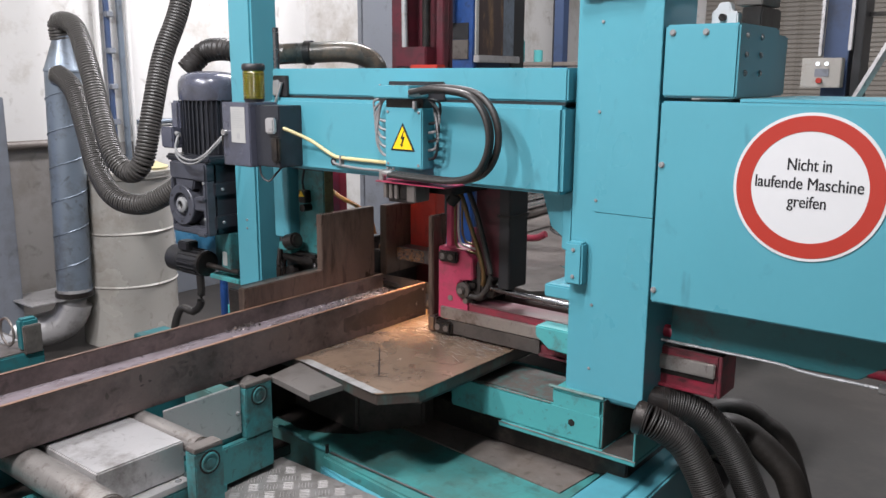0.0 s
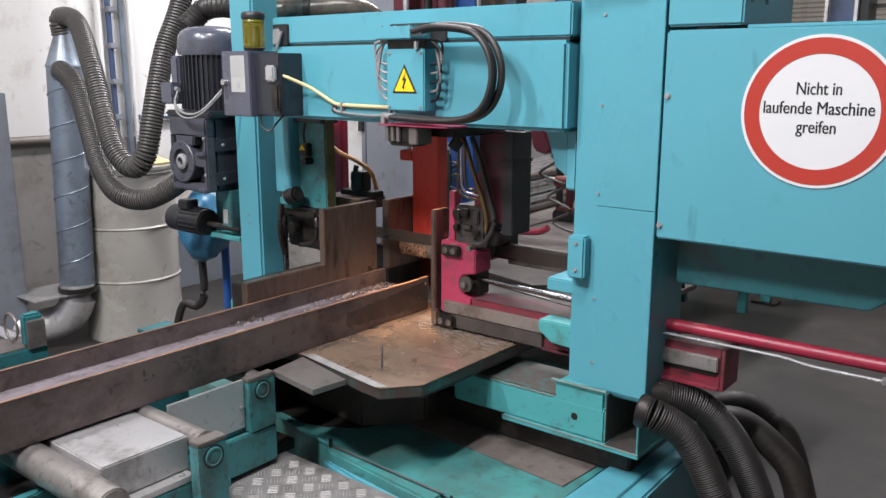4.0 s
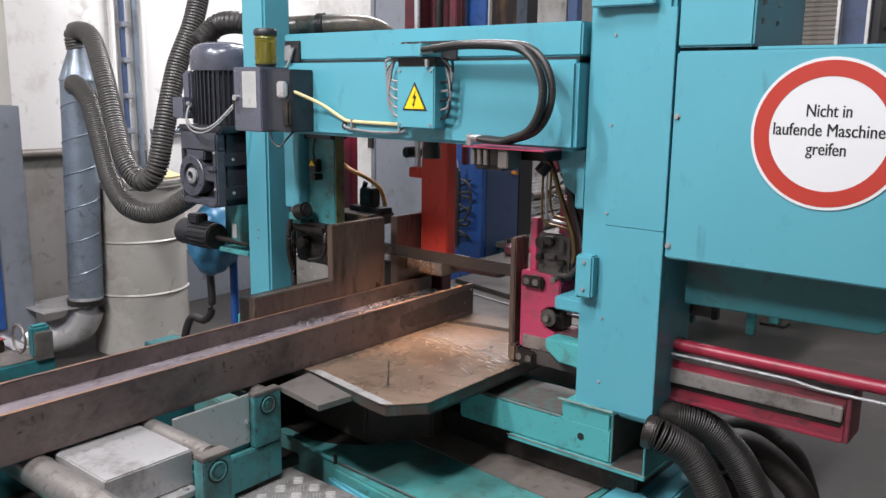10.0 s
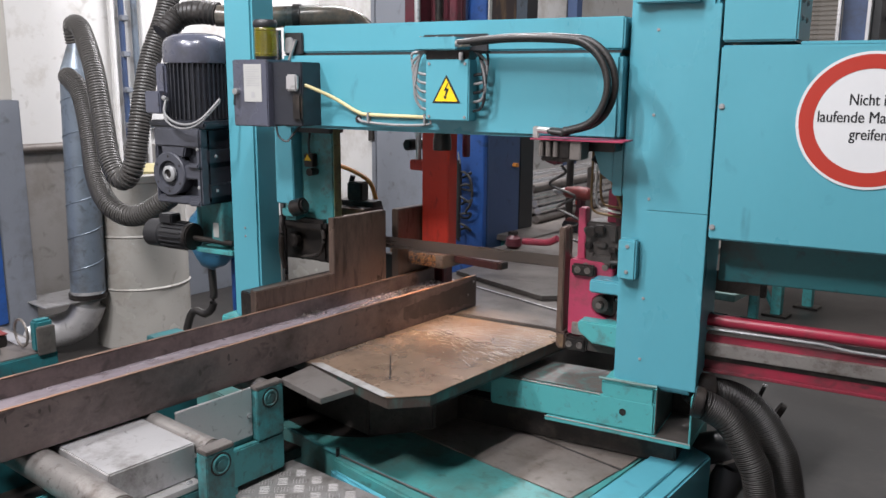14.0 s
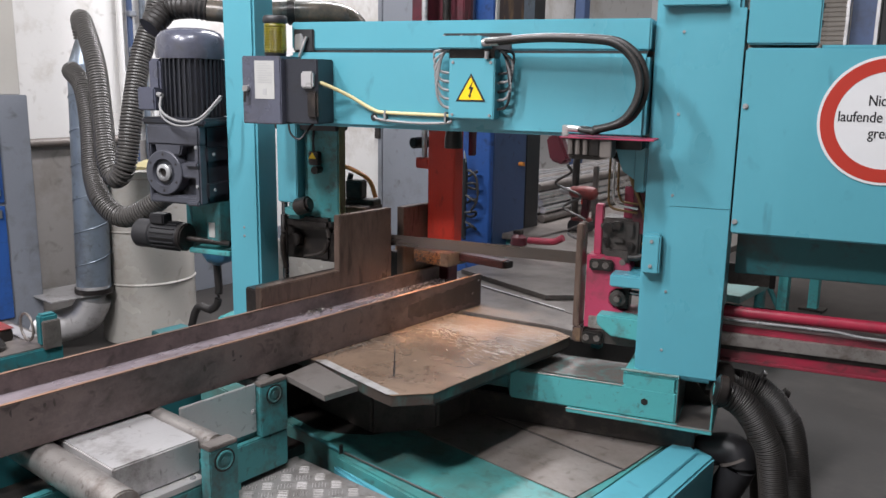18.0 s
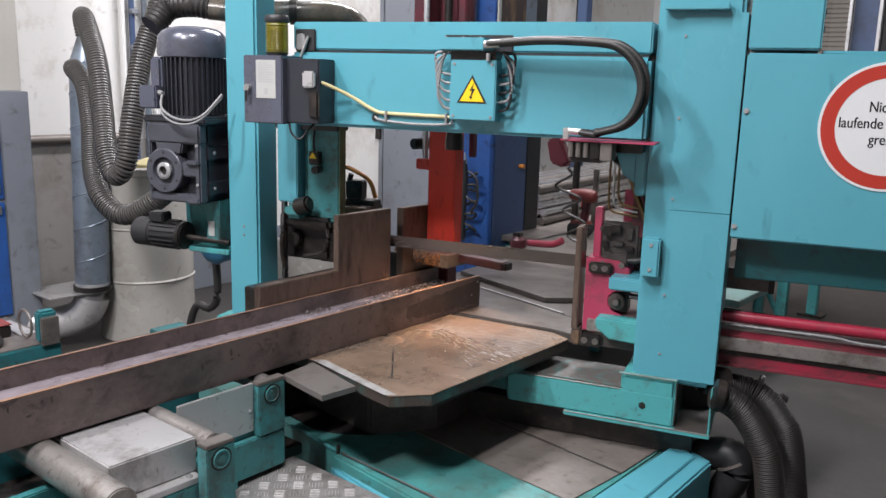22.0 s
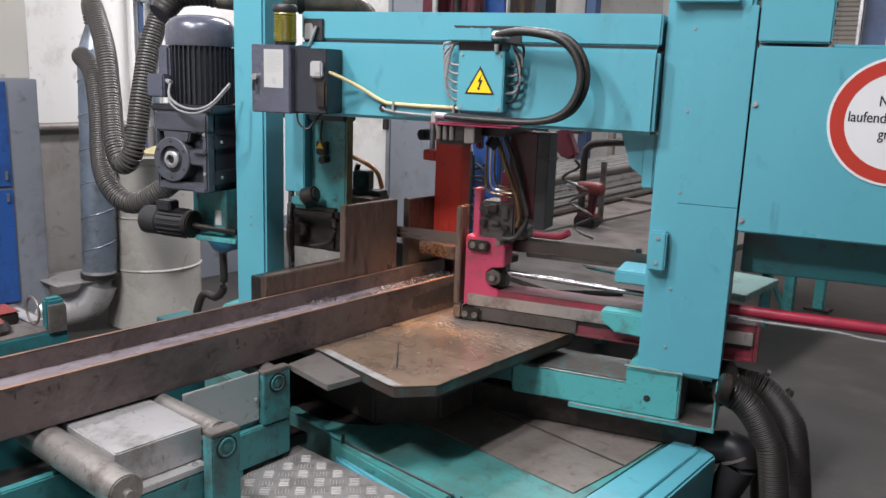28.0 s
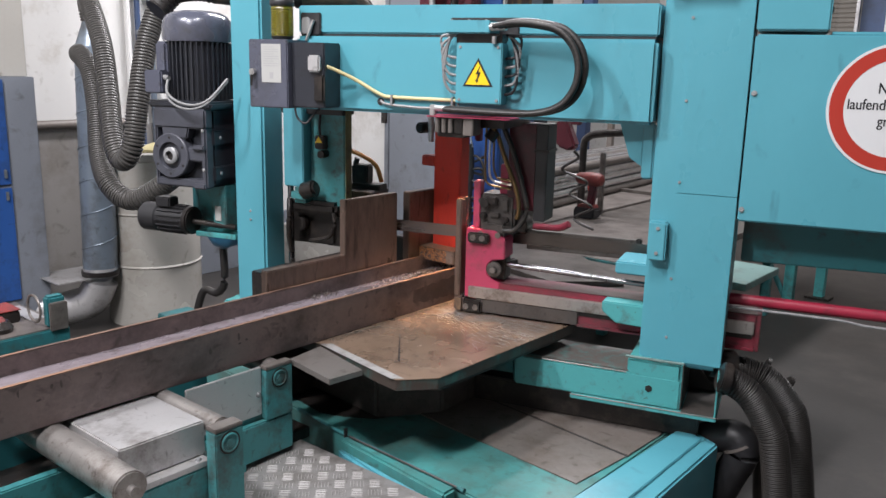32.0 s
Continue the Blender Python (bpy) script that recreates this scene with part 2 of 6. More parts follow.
GLOW = mat("halogen_lamp_glass", (0.9, 0.8, 0.7), 0.3, 0, 0, 4, 0)
GLOW.node_tree.nodes["Principled BSDF"].inputs["Emission Color"].default_value = (1.0, 0.55, 0.27, 1)
GLOW.node_tree.nodes["Principled BSDF"].inputs["Emission Strength"].default_value = 6200
LIT = mat("lit_push_button", (0.9, 0.92, 0.95), 0.4, 0, 0, 4, 0)
LIT.node_tree.nodes["Principled BSDF"].inputs["Emission Color"].default_value = (0.9, 0.95, 1, 1)
LIT.node_tree.nodes["Principled BSDF"].inputs["Emission Strength"].default_value = 0.5


def amber():
    m = bpy.data.materials.new("amber_lamp_plastic")
    m.use_nodes = True
    b = m.node_tree.nodes["Principled BSDF"]
    b.inputs["Base Color"].default_value = (0.42, 0.36, 0.03, 1)
    b.inputs["Transmission Weight"].default_value = 0.75
    b.inputs["Roughness"].default_value = 0.18
    return m


AMBER = amber()


# ---- mesh helpers ----
def thing(name, label, category, group="", kind=""):
    return tagged(new(name), label, category, group, kind)


def part(name, bm, material, parent=None, label="", smooth=False):
    me = bpy.data.meshes.new(name)
    bm.to_mesh(me)
    bm.free()
    me.materials.append(material)
    if smooth:
        for p in me.polygons:
            p.use_smooth = True
        me.set_sharp_from_angle(angle=radians(38))
    ob = new(name, me)
    if parent:
        ob.parent = parent
    return tagged(ob, label)


def solo(name, bm, material, label, category, kind="", smooth=False, group=""):
    return tagged(part(name, bm, material, None, "", smooth), label, category, group, kind)


def soften(bm, w, seg=2):
    if w > 0:
        e = [e for e in bm.edges if len(e.link_faces) == 2 and e.calc_face_angle(0) > 0.6]
        bmesh.ops.bevel(bm, geom=e, offset=w, segments=seg, affect="EDGES", clamp_overlap=True)
    return bm


def bx(x0, x1, y0, y1, z0, z1, w=0.004, bm=None, m=None):
    b = bmesh.new()
    bmesh.ops.create_cube(b, size=1)
    for v in b.verts:
        v.co = Vector((x0 + (v.co.x + 0.5) * (x1 - x0), y0 + (v.co.y + 0.5) * (y1 - y0), z0 + (v.co.z + 0.5) * (z1 - z0)))
    soften(b, min(w, 0.3 * min(abs(x1 - x0), abs(y1 - y0), abs(z1 - z0))))
    return merge(bm, b, m)


def merge(bm, b, m=None):
    if m is not None:
        b.transform(m)
    if bm is None:
        return b
    me = bpy.data.meshes.new("join")
    b.to_mesh(me)
    b.free()
    bm.from_mesh(me)
    bpy.data.meshes.remove(me)
    return bm


def prism(points, axis, a, c, w=0.004, bm=None):
    """A flat outline, pulled along an axis from a to c. points lie in the other two axes, in order."""
    b = bmesh.new()
    k = "xyz".index(axis)

    def at(p, h):
        q = list(p)
        q.insert(k, h)
        return q
    lo = [b.verts.new(at(p, a)) for p in points]
    hi = [b.verts.new(at(p, c)) for p in points]
    n = len(points)
    b.faces.new(lo)
    b.faces.new(hi[::-1])
    for i in range(n):
        b.faces.new((lo[i], hi[i], hi[(i + 1) % n], lo[(i + 1) % n]))
    bmesh.ops.recalc_face_normals(b, faces=b.faces)
    soften(b, w)
    return merge(bm, b)


def cyl(p, q, r, r2=None, seg=20, w=0.0, bm=None):
    b = bmesh.new()
    p, q = Vector(p), Vector(q)
    bmesh.ops.create_cone(b, cap_ends=True, segments=seg, radius1=r, radius2=r if r2 is None else r2, depth=(q - p).length)
    soften(b, w)
    b.transform(Matrix.Translation((p + q) / 2) @ (q - p).to_track_quat("Z", "Y").to_matrix().to_4x4())
    return merge(bm, b)


def curve(points, n):
    """n + 1 places evenly spaced on a smooth line through the points."""
    p = [Vector(v) for v in points]
    p = [2 * p[0] - p[1]] + p + [2 * p[-1] - p[-2]]
    dense = []
    for i in range(1, len(p) - 2):
        for k in range(24):
            t = k / 24
            a, b, c, d = p[i - 1], p[i], p[i + 1], p[i + 2]
            dense.append(0.5 * (2 * b + (c - a) * t + (2 * a - 5 * b + 4 * c - d) * t * t + (3 * b - a - 3 * c + d) * t ** 3))
    dense.append(p[-2])
    run = [0.0]
    for a, b in zip(dense, dense[1:]):
        run.append(run[-1] + (b - a).length)
    out, j = [], 0
    for k in range(n + 1):
        s = run[-1] * k / n
        while j < len(run) - 2 and run[j + 1] < s:
            j += 1
        f = (s - run[j]) / max(1e-9, run[j + 1] - run[j])
        out.append(dense[j].lerp(dense[j + 1], min(1, max(0, f))))
    return out


def tube(points, r, n=24, seg=12, ribs=0, depth=0.12, bm=None):
    """A pipe along a smooth line; ribs: how many rings bulge on it."""
    steps = max(n, ribs * 4)
    line = curve(points, steps)
    b = bmesh.new()
    rings, up = [], Vector((0.03, 0.05, 1))
    for i, c in enumerate(line):
        d = (line[min(i + 1, steps)] - line[max(i - 1, 0)]).normalized()
        side = d.cross(up)
        if side.length < 0.05:
            side = d.cross(Vector((1, 0.1, 0)))
        side.normalize()
        other = side.cross(d)
        rad = r * (1 - depth * (0.5 - 0.5 * math.cos(2 * math.pi * i / 4))) if ribs else r
        rings.append([b.verts.new(c + rad * (math.cos(2 * math.pi * k / seg) * side + math.sin(2 * math.pi * k / seg) * other)) for k in range(seg)])
    for r0, r1 in zip(rings, rings[1:]):
        for k in range(seg):
            b.faces.new((r0[k], r0[(k + 1) % seg], r1[(k + 1) % seg], r1[k]))
    b.faces.new(rings[0][::-1])
    b.faces.new(rings[-1])
    bmesh.ops.recalc_face_normals(b, faces=b.faces)
    return merge(bm, b)


def turned(outline, place, axis="z", seg=28):
    """A turned shape: (radius, height) pairs round an axis through place."""
    b = bmesh.new()
    rings = []
    for r, h in outline:
        rings.append([b.verts.new((r * math.cos(2 * math.pi * k / seg), r * math.sin(2 * math.pi * k / seg), h)) for k in range(seg)])
    for r0, r1 in zip(rings, rings[1:]):
        for k in range(seg):
            b.faces.new((r0[k], r0[(k + 1) % seg], r1[(k + 1) % seg], r1[k]))
    b.faces.new(rings[0][::-1])
    b.faces.new(rings[-1])
    bmesh.ops.recalc_face_normals(b, faces=b.faces)
    turn = {"z": Matrix.Identity(4), "x": pose(0, 0, 0, 0, 90, 0), "y": pose(0, 0, 0, 90, 0, 0), "-y": pose(0, 0, 0, 90, 0, 0)}[axis]
    b.transform(Matrix.Translation(place) @ turn)
    return b


def bolt(parent, place, axis="y", r=0.007, name="bolt"):
    """A cap screw whose head stands out along -y, +x or +z."""
    d = {"y": Vector((0, -1, 0)), "x": Vector((1, 0, 0)), "z": Vector((0, 0, 1))}[axis]
    p = Vector(place)
    b = cyl(p, p + 0.0025 * d, r * 1.3, seg=16)
    cyl(p, p + 0.9 * r * d, r, seg=12, w=r * 0.12, bm=b)
    return part(name, b, BOLTM, parent, "steel cap screw", True)


def letters(text, height, width):
    """A mesh of the text, centred, standing in the x-z plane and facing -y."""
    c = bpy.data.curves.new("letters", "FONT")
    c.body, c.size, c.align_x, c.align_y, c.extrude, c.offset = text, 1.0, "CENTER", "CENTER", 0.0, 0.0
    o = bpy.data.objects.new("letters", c)
    scene.collection.objects.link(o)
    me = bpy.data.meshes.new_from_object(o.evaluated_get(bpy.context.evaluated_depsgraph_get()))
    bpy.data.objects.remove(o)
    b = bmesh.new()
    b.from_mesh(me)
    bpy.data.meshes.remove(me)
    xs = [v.co.x for v in b.verts]
    k = width / (max(xs) - min(xs))
    for v in b.verts:
        v.co = Vector(((v.co.x - (max(xs) + min(xs)) / 2) * k, 0, v.co.y * height / 0.7))
    thin = bpy.data.meshes.new("letters")
    b.to_mesh(thin)
    for v in b.verts:
        v.co.x -= 0.0006
    for dx, dy in ((0, 0.00015), (0.0006, 0.0003)):
        thin.transform(Matrix.Translation((dx, dy, 0)))
        b.from_mesh(thin)
        thin.transform(Matrix.Translation((-dx, -dy, 0)))
    bpy.data.meshes.remove(thin)
    ex = bmesh.ops.extrude_face_region(b, geom=b.faces[:])
    for v in [g for g in ex["geom"] if isinstance(g, bmesh.types.BMVert)]:
        v.co.y -= 0.0008
    bmesh.ops.recalc_face_normals(b, faces=b.faces)
    return b


# ---- hall ----
solo("floor", bx(-3.5, 9, -7, 11, -0.2, 0, 0), CONC, "dark grey stained concrete hall floor", "floor", "structure")
solo("wall_west", bx(-3.55, -3.35, -7, 11, 0, 5.2, 0), WALL, "white painted wall with grey stains", "wall", "structure")
wn = solo("wall_north", bx(-3.35, 9, 9.0, 9.2, 0, 5.2, 0), WALL, "white painted far hall wall", "wall", "structure")
solo("wall_east", bx(9, 9.2, -7, 11, 0, 5.2, 0), WALL, "white painted hall wall", "wall", "structure")
solo("wall_south", bx(-3.35, 9, -7.2, -7, 0, 5.2, 0), WALL, "white painted hall wall", "wall", "structure")
# Thin slab that makes the wall darker grey up to 1.22 m.
solo("lower_wall", bx(-3.35, -3.335, -7, 1.0, 0, 1.22, 0.002), LOWERWALL, "grey lower part of the wall", "wall", "structure")
solo("ceiling", bx(-3.5, 9, -7, 11, 5.2, 5.3, 0), CEIL, "grey sheet hall ceiling", "ceiling", "structure")

# roller shutter, of beige slats, in the far wall
sh = thing("roller_shutter", "beige ribbed steel roller shutter, closed", "shutter")
slat = prism([(-0.0, 0.0), (-0.014, 0.012), (-0.014, 0.046), (0.0, 0.058)], "x", -2.2, 3.6, 0)
first = part("slat", slat, BEIGE, sh)
first.location = (0, 8.98, 0.05)
for i in range(1, 76):
    o = new("slat", first.data)
    o.parent, o.location = sh, (0, 8.98, 0.05 + 0.058 * i)

# ---- saw bed ----
bed = thing("saw_bed", "teal painted saw bed with grey steel plates", "machine bed")
part("bed_top", prism([(-0.75, -0.56), (0.03, -0.64), (0.33, -0.676), (0.88, -0.703), (1.15, -0.715), (1.17, 0.55), (-0.75, 0.55)], "z", 0.05, 0.41, 0.006), TEALB, bed)
part("cover_plate", prism([(0.20, -0.02), (0.517, -0.062), (1.142, -0.135), (1.152, 0.15), (0.9, 0.5), (0.20, 0.5)], "z", 0.41, 0.416, 0.001), GREY, bed, "grey worn steel cover plate")
part("cover_plate", prism([(0.30, -0.352), (0.484, -0.369), (1.112, -0.424), (1.139, -0.147), (0.517, -0.074), (0.20, -0.034)], "z", 0.41, 0.415, 0.001), GREY, bed, "grey worn steel cover plate")
part("plate_seam", prism([(0.20, -0.034), (0.517, -0.074), (1.139, -0.147), (1.142, -0.135), (0.517, -0.062), (0.20, -0.02)], "z", 0.4102, 0.4125, 0), BLACK, bed, "dark seam between the plates")
part("front_rail", prism([(0.345, -0.722), (0.345, -0.692), (0.86, -0.716), (0.86, -0.775)], "z", 0.10, 0.425, 0.008), TEALB, bed)
part("rail_skirt", prism([(0.345, -0.725), (0.86, -0.779), (0.86, -0.835), (0.36, -0.745)], "z", 0.08, 0.395, 0.012), TEAL, bed, "bright teal skirt of the rail")
# Black sheet: oily sludge, and painted shade beneath the table.
part("sludge_and_shade", prism([(-0.40, -0.55), (-0.02, -0.585), (0.10, -0.60), (0.20, -0.57), (0.30, -0.50), (0.36, -0.38), (0.42, -0.28), (0.40, -0.12), (0.20, 0.05), (-0.40, 0.10)], "z", 0.4103, 0.4135, 0), OILY, bed, "black oily sludge, also deepening the shade under the table")
part("rail_pin", cyl((0.35, -0.70, 0.42), (0.35, -0.70, 0.455), 0.007), OILY, bed)
part("rail_lip", tube([(0.03, -0.640, 0.414), (0.33, -0.674, 0.414), (0.60, -0.688, 0.414), (0.88, -0.701, 0.414)], 0.008, 20, 8), TEALD, bed)
part("rail_lip", tube([(0.36, -0.693, 0.427), (0.60, -0.704, 0.427), (0.86, -0.716, 0.427)], 0.003, 12, 8), PLATE, bed, "paint worn from the lip")
eb = thing("end_box", "bright teal sheet steel end box of the saw bed", "machine box")
part("box_body", prism([(1.155, -0.75), (1.36, -0.75), (1.345, 0.14), (1.19, 0.21)], "z", 0.0, 0.425, 0.008), TEAL, eb)
part("lid", prism([(1.16, -0.75), (1.30, -0.75), (1.29, 0.12), (1.195, 0.18)], "z", 0.425, 0.434, 0.003), TEAL, eb)

cp = thing("checker_plate", "aluminium checker plate step", "step plate")
part("plate", bx(0.23, 1.12, -2.2, -0.80, 0.40, 0.412, 0.002), TRAY, cp)
bars = bmesh.new()
step, h = 0.055, math.sqrt(0.5)
for i in range(-40, 40):
    for j in range(-40, 40):
        x, y = 0.68 + h * step * (i - j), -1.2 + h * step * (i + j)
        if not (0.26 < x < 1.09 and -1.9 < y < -0.83):
            continue
        turn = 45 if (i + j) % 2 else -45
        for k in range(-2, 3):
            m = pose(x, y, 0.412, 0, 0, turn) @ Matrix.Translation((0, 0.0102 * k, 0))
            vs = [bars.verts.new(m @ Vector(v)) for v in ((-0.019, 0, 0), (-0.012, -0.0016, 0), (0.012, -0.0016, 0), (0.019, 0, 0), (0.012, 0.0016, 0), (-0.012, 0.0016, 0), (-0.012, 0, 0.002), (0.012, 0, 0.002))]
            for f in ((0, 1, 6), (1, 2, 7, 6), (2, 3, 7), (3, 4, 7), (4, 5, 6, 7), (5, 0, 6)):
                bars.faces.new([vs[q] for q in f])
tagged(part("tread_pattern", bars, TREAD, cp), "", "", "", "stuff")
part("support", bx(0.30, 1.05, -2.1, -0.83, 0.0, 0.40, 0.004), OILY, cp)

# ---- saw table ----
tb = thing("saw_table", "browned steel saw table with scratched top", "saw table")
part("table_top", prism([(-0.30, -0.705), (0.26, -0.712), (0.56, -0.765), (0.655, -0.775), (0.742, -0.672), (0.752, 0.13), (0.66, 0.16), (-0.30, -0.02)], "z", 0.7365, 0.739, 0.0008), TABLE, tb)
part("table_body", prism([(-0.30, -0.703), (0.26, -0.710), (0.56, -0.763), (0.655, -0.773), (0.740, -0.671), (0.750, 0.128), (0.66, 0.158), (-0.30, -0.022)], "z", 0.700, 0.7365, 0.002), EDGER, tb, "dark rusty edge with patches of teal paint")
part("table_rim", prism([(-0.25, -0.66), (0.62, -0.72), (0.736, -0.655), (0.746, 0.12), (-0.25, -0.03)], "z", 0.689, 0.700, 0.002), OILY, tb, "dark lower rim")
part("bright_strip", prism([(0.235, -0.713), (0.64, -0.779), (0.668, -0.752), (0.262, -0.683)], "z", 0.739, 0.7405, 0), STRIP, tb, "bright machined strip")
part("side_plate", prism([(0.262, -0.868), (0.495, -0.905), (0.51, -0.775), (0.24, -0.715)], "z", 0.715, 0.734, 0.001), GREYD, tb, "bare grey side plate")
# Narrow black sliver laid on the table top.
part("thin_line", prism([(0.3558, -0.4372), (0.3582, -0.4348), (0.5508, -0.6462), (0.5472, -0.6498)], "z", 0.739, 0.7398, 0), INK, tb, "thin black line on the table top")
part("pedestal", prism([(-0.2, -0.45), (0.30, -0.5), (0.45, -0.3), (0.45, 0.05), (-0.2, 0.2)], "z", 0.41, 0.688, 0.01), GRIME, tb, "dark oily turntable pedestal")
sc = bmesh.new()
for i in range(1100):
    if i < 620:  # fan swept away from the cut
        a, d = math.radians(random.gauss(4, 17)), random.uniform(0.05, 0.50)
        x, y = 0.235 + d * math.cos(a), -0.10 + d * math.sin(a)
        ln = random.uniform(0.006, 0.036)
    else:
        x, y = random.uniform(0.24, 0.72), random.gauss(-0.07, 0.09)
        a, ln = math.radians(random.gauss(12 if y < -0.05 else 0, 18)), random.uniform(0.004, 0.024)
    w = random.uniform(0.0003, 0.0010)
    m = pose(max(0.24 + ln, min(x, 0.735 - ln)), min(y, 0.11), 0.7393, 0, 0, math.degrees(a))
    sc.faces.new([sc.verts.new(m @ Vector(v)) for v in ((-ln, -w, 0), (ln, -w * 0.3, 0), (ln, w * 0.3, 0), (-ln, w, 0))])
tagged(part("scratch", sc, SHEET, tb), "pale scratches and swept chips", "", "", "stuff")
# Grey chips packed along the girder also draw its dark reflection.
fc = bmesh.new()
for i in range(1100):
    x, y = 0.222 + abs(random.gauss(0, 0.016 if i < 850 else 0.06)), random.uniform(-0.66, 0.12)
    r = random.uniform(0.0008, 0.0022)
    m = pose(x, y, 0.7396, random.uniform(0, 40), random.uniform(0, 40), random.uniform(0, 180)) @ Matrix.Diagonal((r * 2, r, r * 0.7, 1))
    vs = [fc.verts.new(m @ Vector(v)) for v in ((1, 0, 0), (-0.5, 0.8, 0), (-0.5, -0.8, 0), (0, 0, 1))]
    for f in ((0, 1, 3), (1, 2, 3), (2, 0, 3)):
        fc.faces.new([vs[q] for q in f])
tagged(part("chips_and_reflection", fc, GREYD, tb), "fine grey chips, also painting the girder's reflection as a band", "", "", "stuff")

of = thing("outfeed_table", "brown and grey steel outfeed table plates", "machine table")
part("plate", prism([(-0.30, 0.03), (0.62, 0.20), (0.78, 0.20), (0.80, 0.36), (0.54, 0.42), (-0.30, 0.59)], "z", 0.70, 0.7375, 0.003), OUTP, of)
part("plate", prism([(-0.30, 0.62), (0.56, 0.45), (0.86, 0.40), (0.90, 1.15), (-0.30, 1.15)], "z", 0.70, 0.725, 0.003), OUTP, of)
part("plate", prism([(-0.25, 0.715), (0.36, 0.565), (0.60, 0.80), (0.15, 1.15), (-0.25, 1.15)], "z", 0.726, 0.748, 0.002), OUTP, of)
part("seam_bar", prism([(-0.28, 0.588), (0.54, 0.422), (0.54, 0.434), (-0.28, 0.602)], "z", 0.725, 0.742, 0), BRIGHT, of, "bright guide strip")
part("plate", bx(-0.50, 0.35, 1.17, 2.3, 0.70, 0.735, 0.003), PLATE, of)
part("plate", bx(0.352, 1.01, 1.205, 1.66, 0.70, 0.735, 0.003), TEALP, of, "pale teal bench plate")
part("plate", bx(-2.0, 0.5, 2.32, 3.4, 0.68, 0.72, 0.003), OUTP, of)
part("side_rail", bx(-0.3, 0.84, 1.162, 1.198, 0.62, 0.732, 0.003), TEALD, of)
part("side_rail", bx(-2.0, 0.5, 3.4, 3.46, 0.55, 0.76, 0.003), OUTP, of)
for x, y in ((-0.2, 0.8), (0.7, 0.9), (-0.2, 2.1), (0.45, 1.6), (-1.8, 3.3), (0.42, 3.3)):
    part("leg", bx(x - 0.03, x + 0.03, y - 0.03, y + 0.03, 0, 0.70, 0.004), TEALD, of)

# ---- fence plates (fixed jaw) ----
fj = thing("fixed_jaw", "brown bare steel fixed jaw with step bar, beside the girder", "vise jaw")
part("jaw_plate", bx(-0.07, -0.037, -0.335, -0.035, 0.875, 1.17, 0.003), STEELR, fj)
part("step_bar", bx(-0.075, -0.038, -0.72, -0.2, 0.83, 0.95, 0.003), STEELR, fj)
part("backing", bx(-0.16, -0.076, -0.70, -0.05, 0.42, 0.93, 0.004), OILY, fj)
fk = thing("rear_jaw_plate", "brown bare steel jaw plate behind the blade", "vise jaw")
part("jaw_plate", bx(-0.09, -0.052, 0.055, 0.42, 0.86, 1.16, 0.003), STEELR, fk)
part("backing", bx(-0.17, -0.09, 0.09, 0.42, 0.42, 0.95, 0.004), OILY, fk)

# ---- roller conveyor ----
rc = thing("roller_conveyor", "teal roller conveyor with worn steel rollers", "conveyor")


def roller(y, r, x1, ztop=0.7385):
    b = cyl((-0.20, y, ztop - r), (x1, y, ztop - r), r, seg=32, w=0.004)
    cyl((-0.24, y, ztop - r), (x1 + 0.02, y, ztop - r), 0.012, bm=b)
    part("roller", b, ROLLER, rc, "worn steel roller", True)


for y, r, x1 in ((-1.305, 0.029, 0.50), (-0.92, 0.03, 0.25), (-1.635, 0.045, 0.60), (-2.25, 0.045, 0.60), (-2.85, 0.045, 0.60)):
    roller(y, r, x1)


def bearing_block(x0, x1, y0, y1, z0, z1):
    part("bearing_block", bx(x0, x1, y0, y1, z0, z1 - 0.012, 0.003), TEALD, rc, "teal bearing block")
    part("block_top", bx(x0, x1, y0, y1, z1 - 0.012, z1, 0.002), PLATE, rc, "bare steel top")
    yc, zc = (y0 + y1) / 2, z1 - 0.048
    part("cap_grime", cyl((x1, yc, zc), (x1 + 0.0015, yc, zc), 0.033, seg=24), OILY, rc, "ring of dark grease")
    part("bearing_cap", turned([(0.0275, 0), (0.0275, 0.003), (0.024, 0.005), (0.021, 0.002), (0.012, 0.002), (0.012, 0.005), (0.002, 0.005)], (x1, yc, zc), "x"), TEALD, rc, "teal bearing cap", True)


bearing_block(0.505, 0.55, -1.362, -1.272, 0.40, 0.735)
bearing_block(0.250, 0.285, -0.985, -0.878, 0.558, 0.74)
part("side_plate", bx(0.252, 0.262, -1.262, -0.987, 0.575, 0.737, 0.002), SHEET, rc, "scuffed sheet steel side plate")
bolt(rc, (0.262, -1.00, 0.645), "x", 0.007)
part("side_rail", bx(0.22, 0.252, -3.4, -0.86, 0.44, 0.62, 0.004), TEALD, rc)
part("side_rail", bx(0.41, 0.50, -3.4, -1.30, 0.38, 0.612, 0.004), TEALD, rc)
part("side_rail", bx(0.253, 0.280, -1.255, -0.875, 0.43, 0.555, 0.004), TEALD, rc)
# Far rail stands in shade; the darkness is put into its teal.
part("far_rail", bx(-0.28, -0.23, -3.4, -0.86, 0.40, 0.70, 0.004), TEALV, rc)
for y in (-1.1, -2.6):
    part("leg", bx(-0.285, -0.225, y - 0.03, y + 0.03, 0, 0.40, 0.004), TEALD, rc)
    part("leg", bx(0.225, 0.285, y - 0.03, y + 0.03, 0, 0.44, 0.004), TEALD, rc)
part("cover_box", bx(-0.15, 0.465, -1.588, -1.337, 0.632, 0.731, 0.004), SHEET, rc, "scuffed sheet steel cover box")
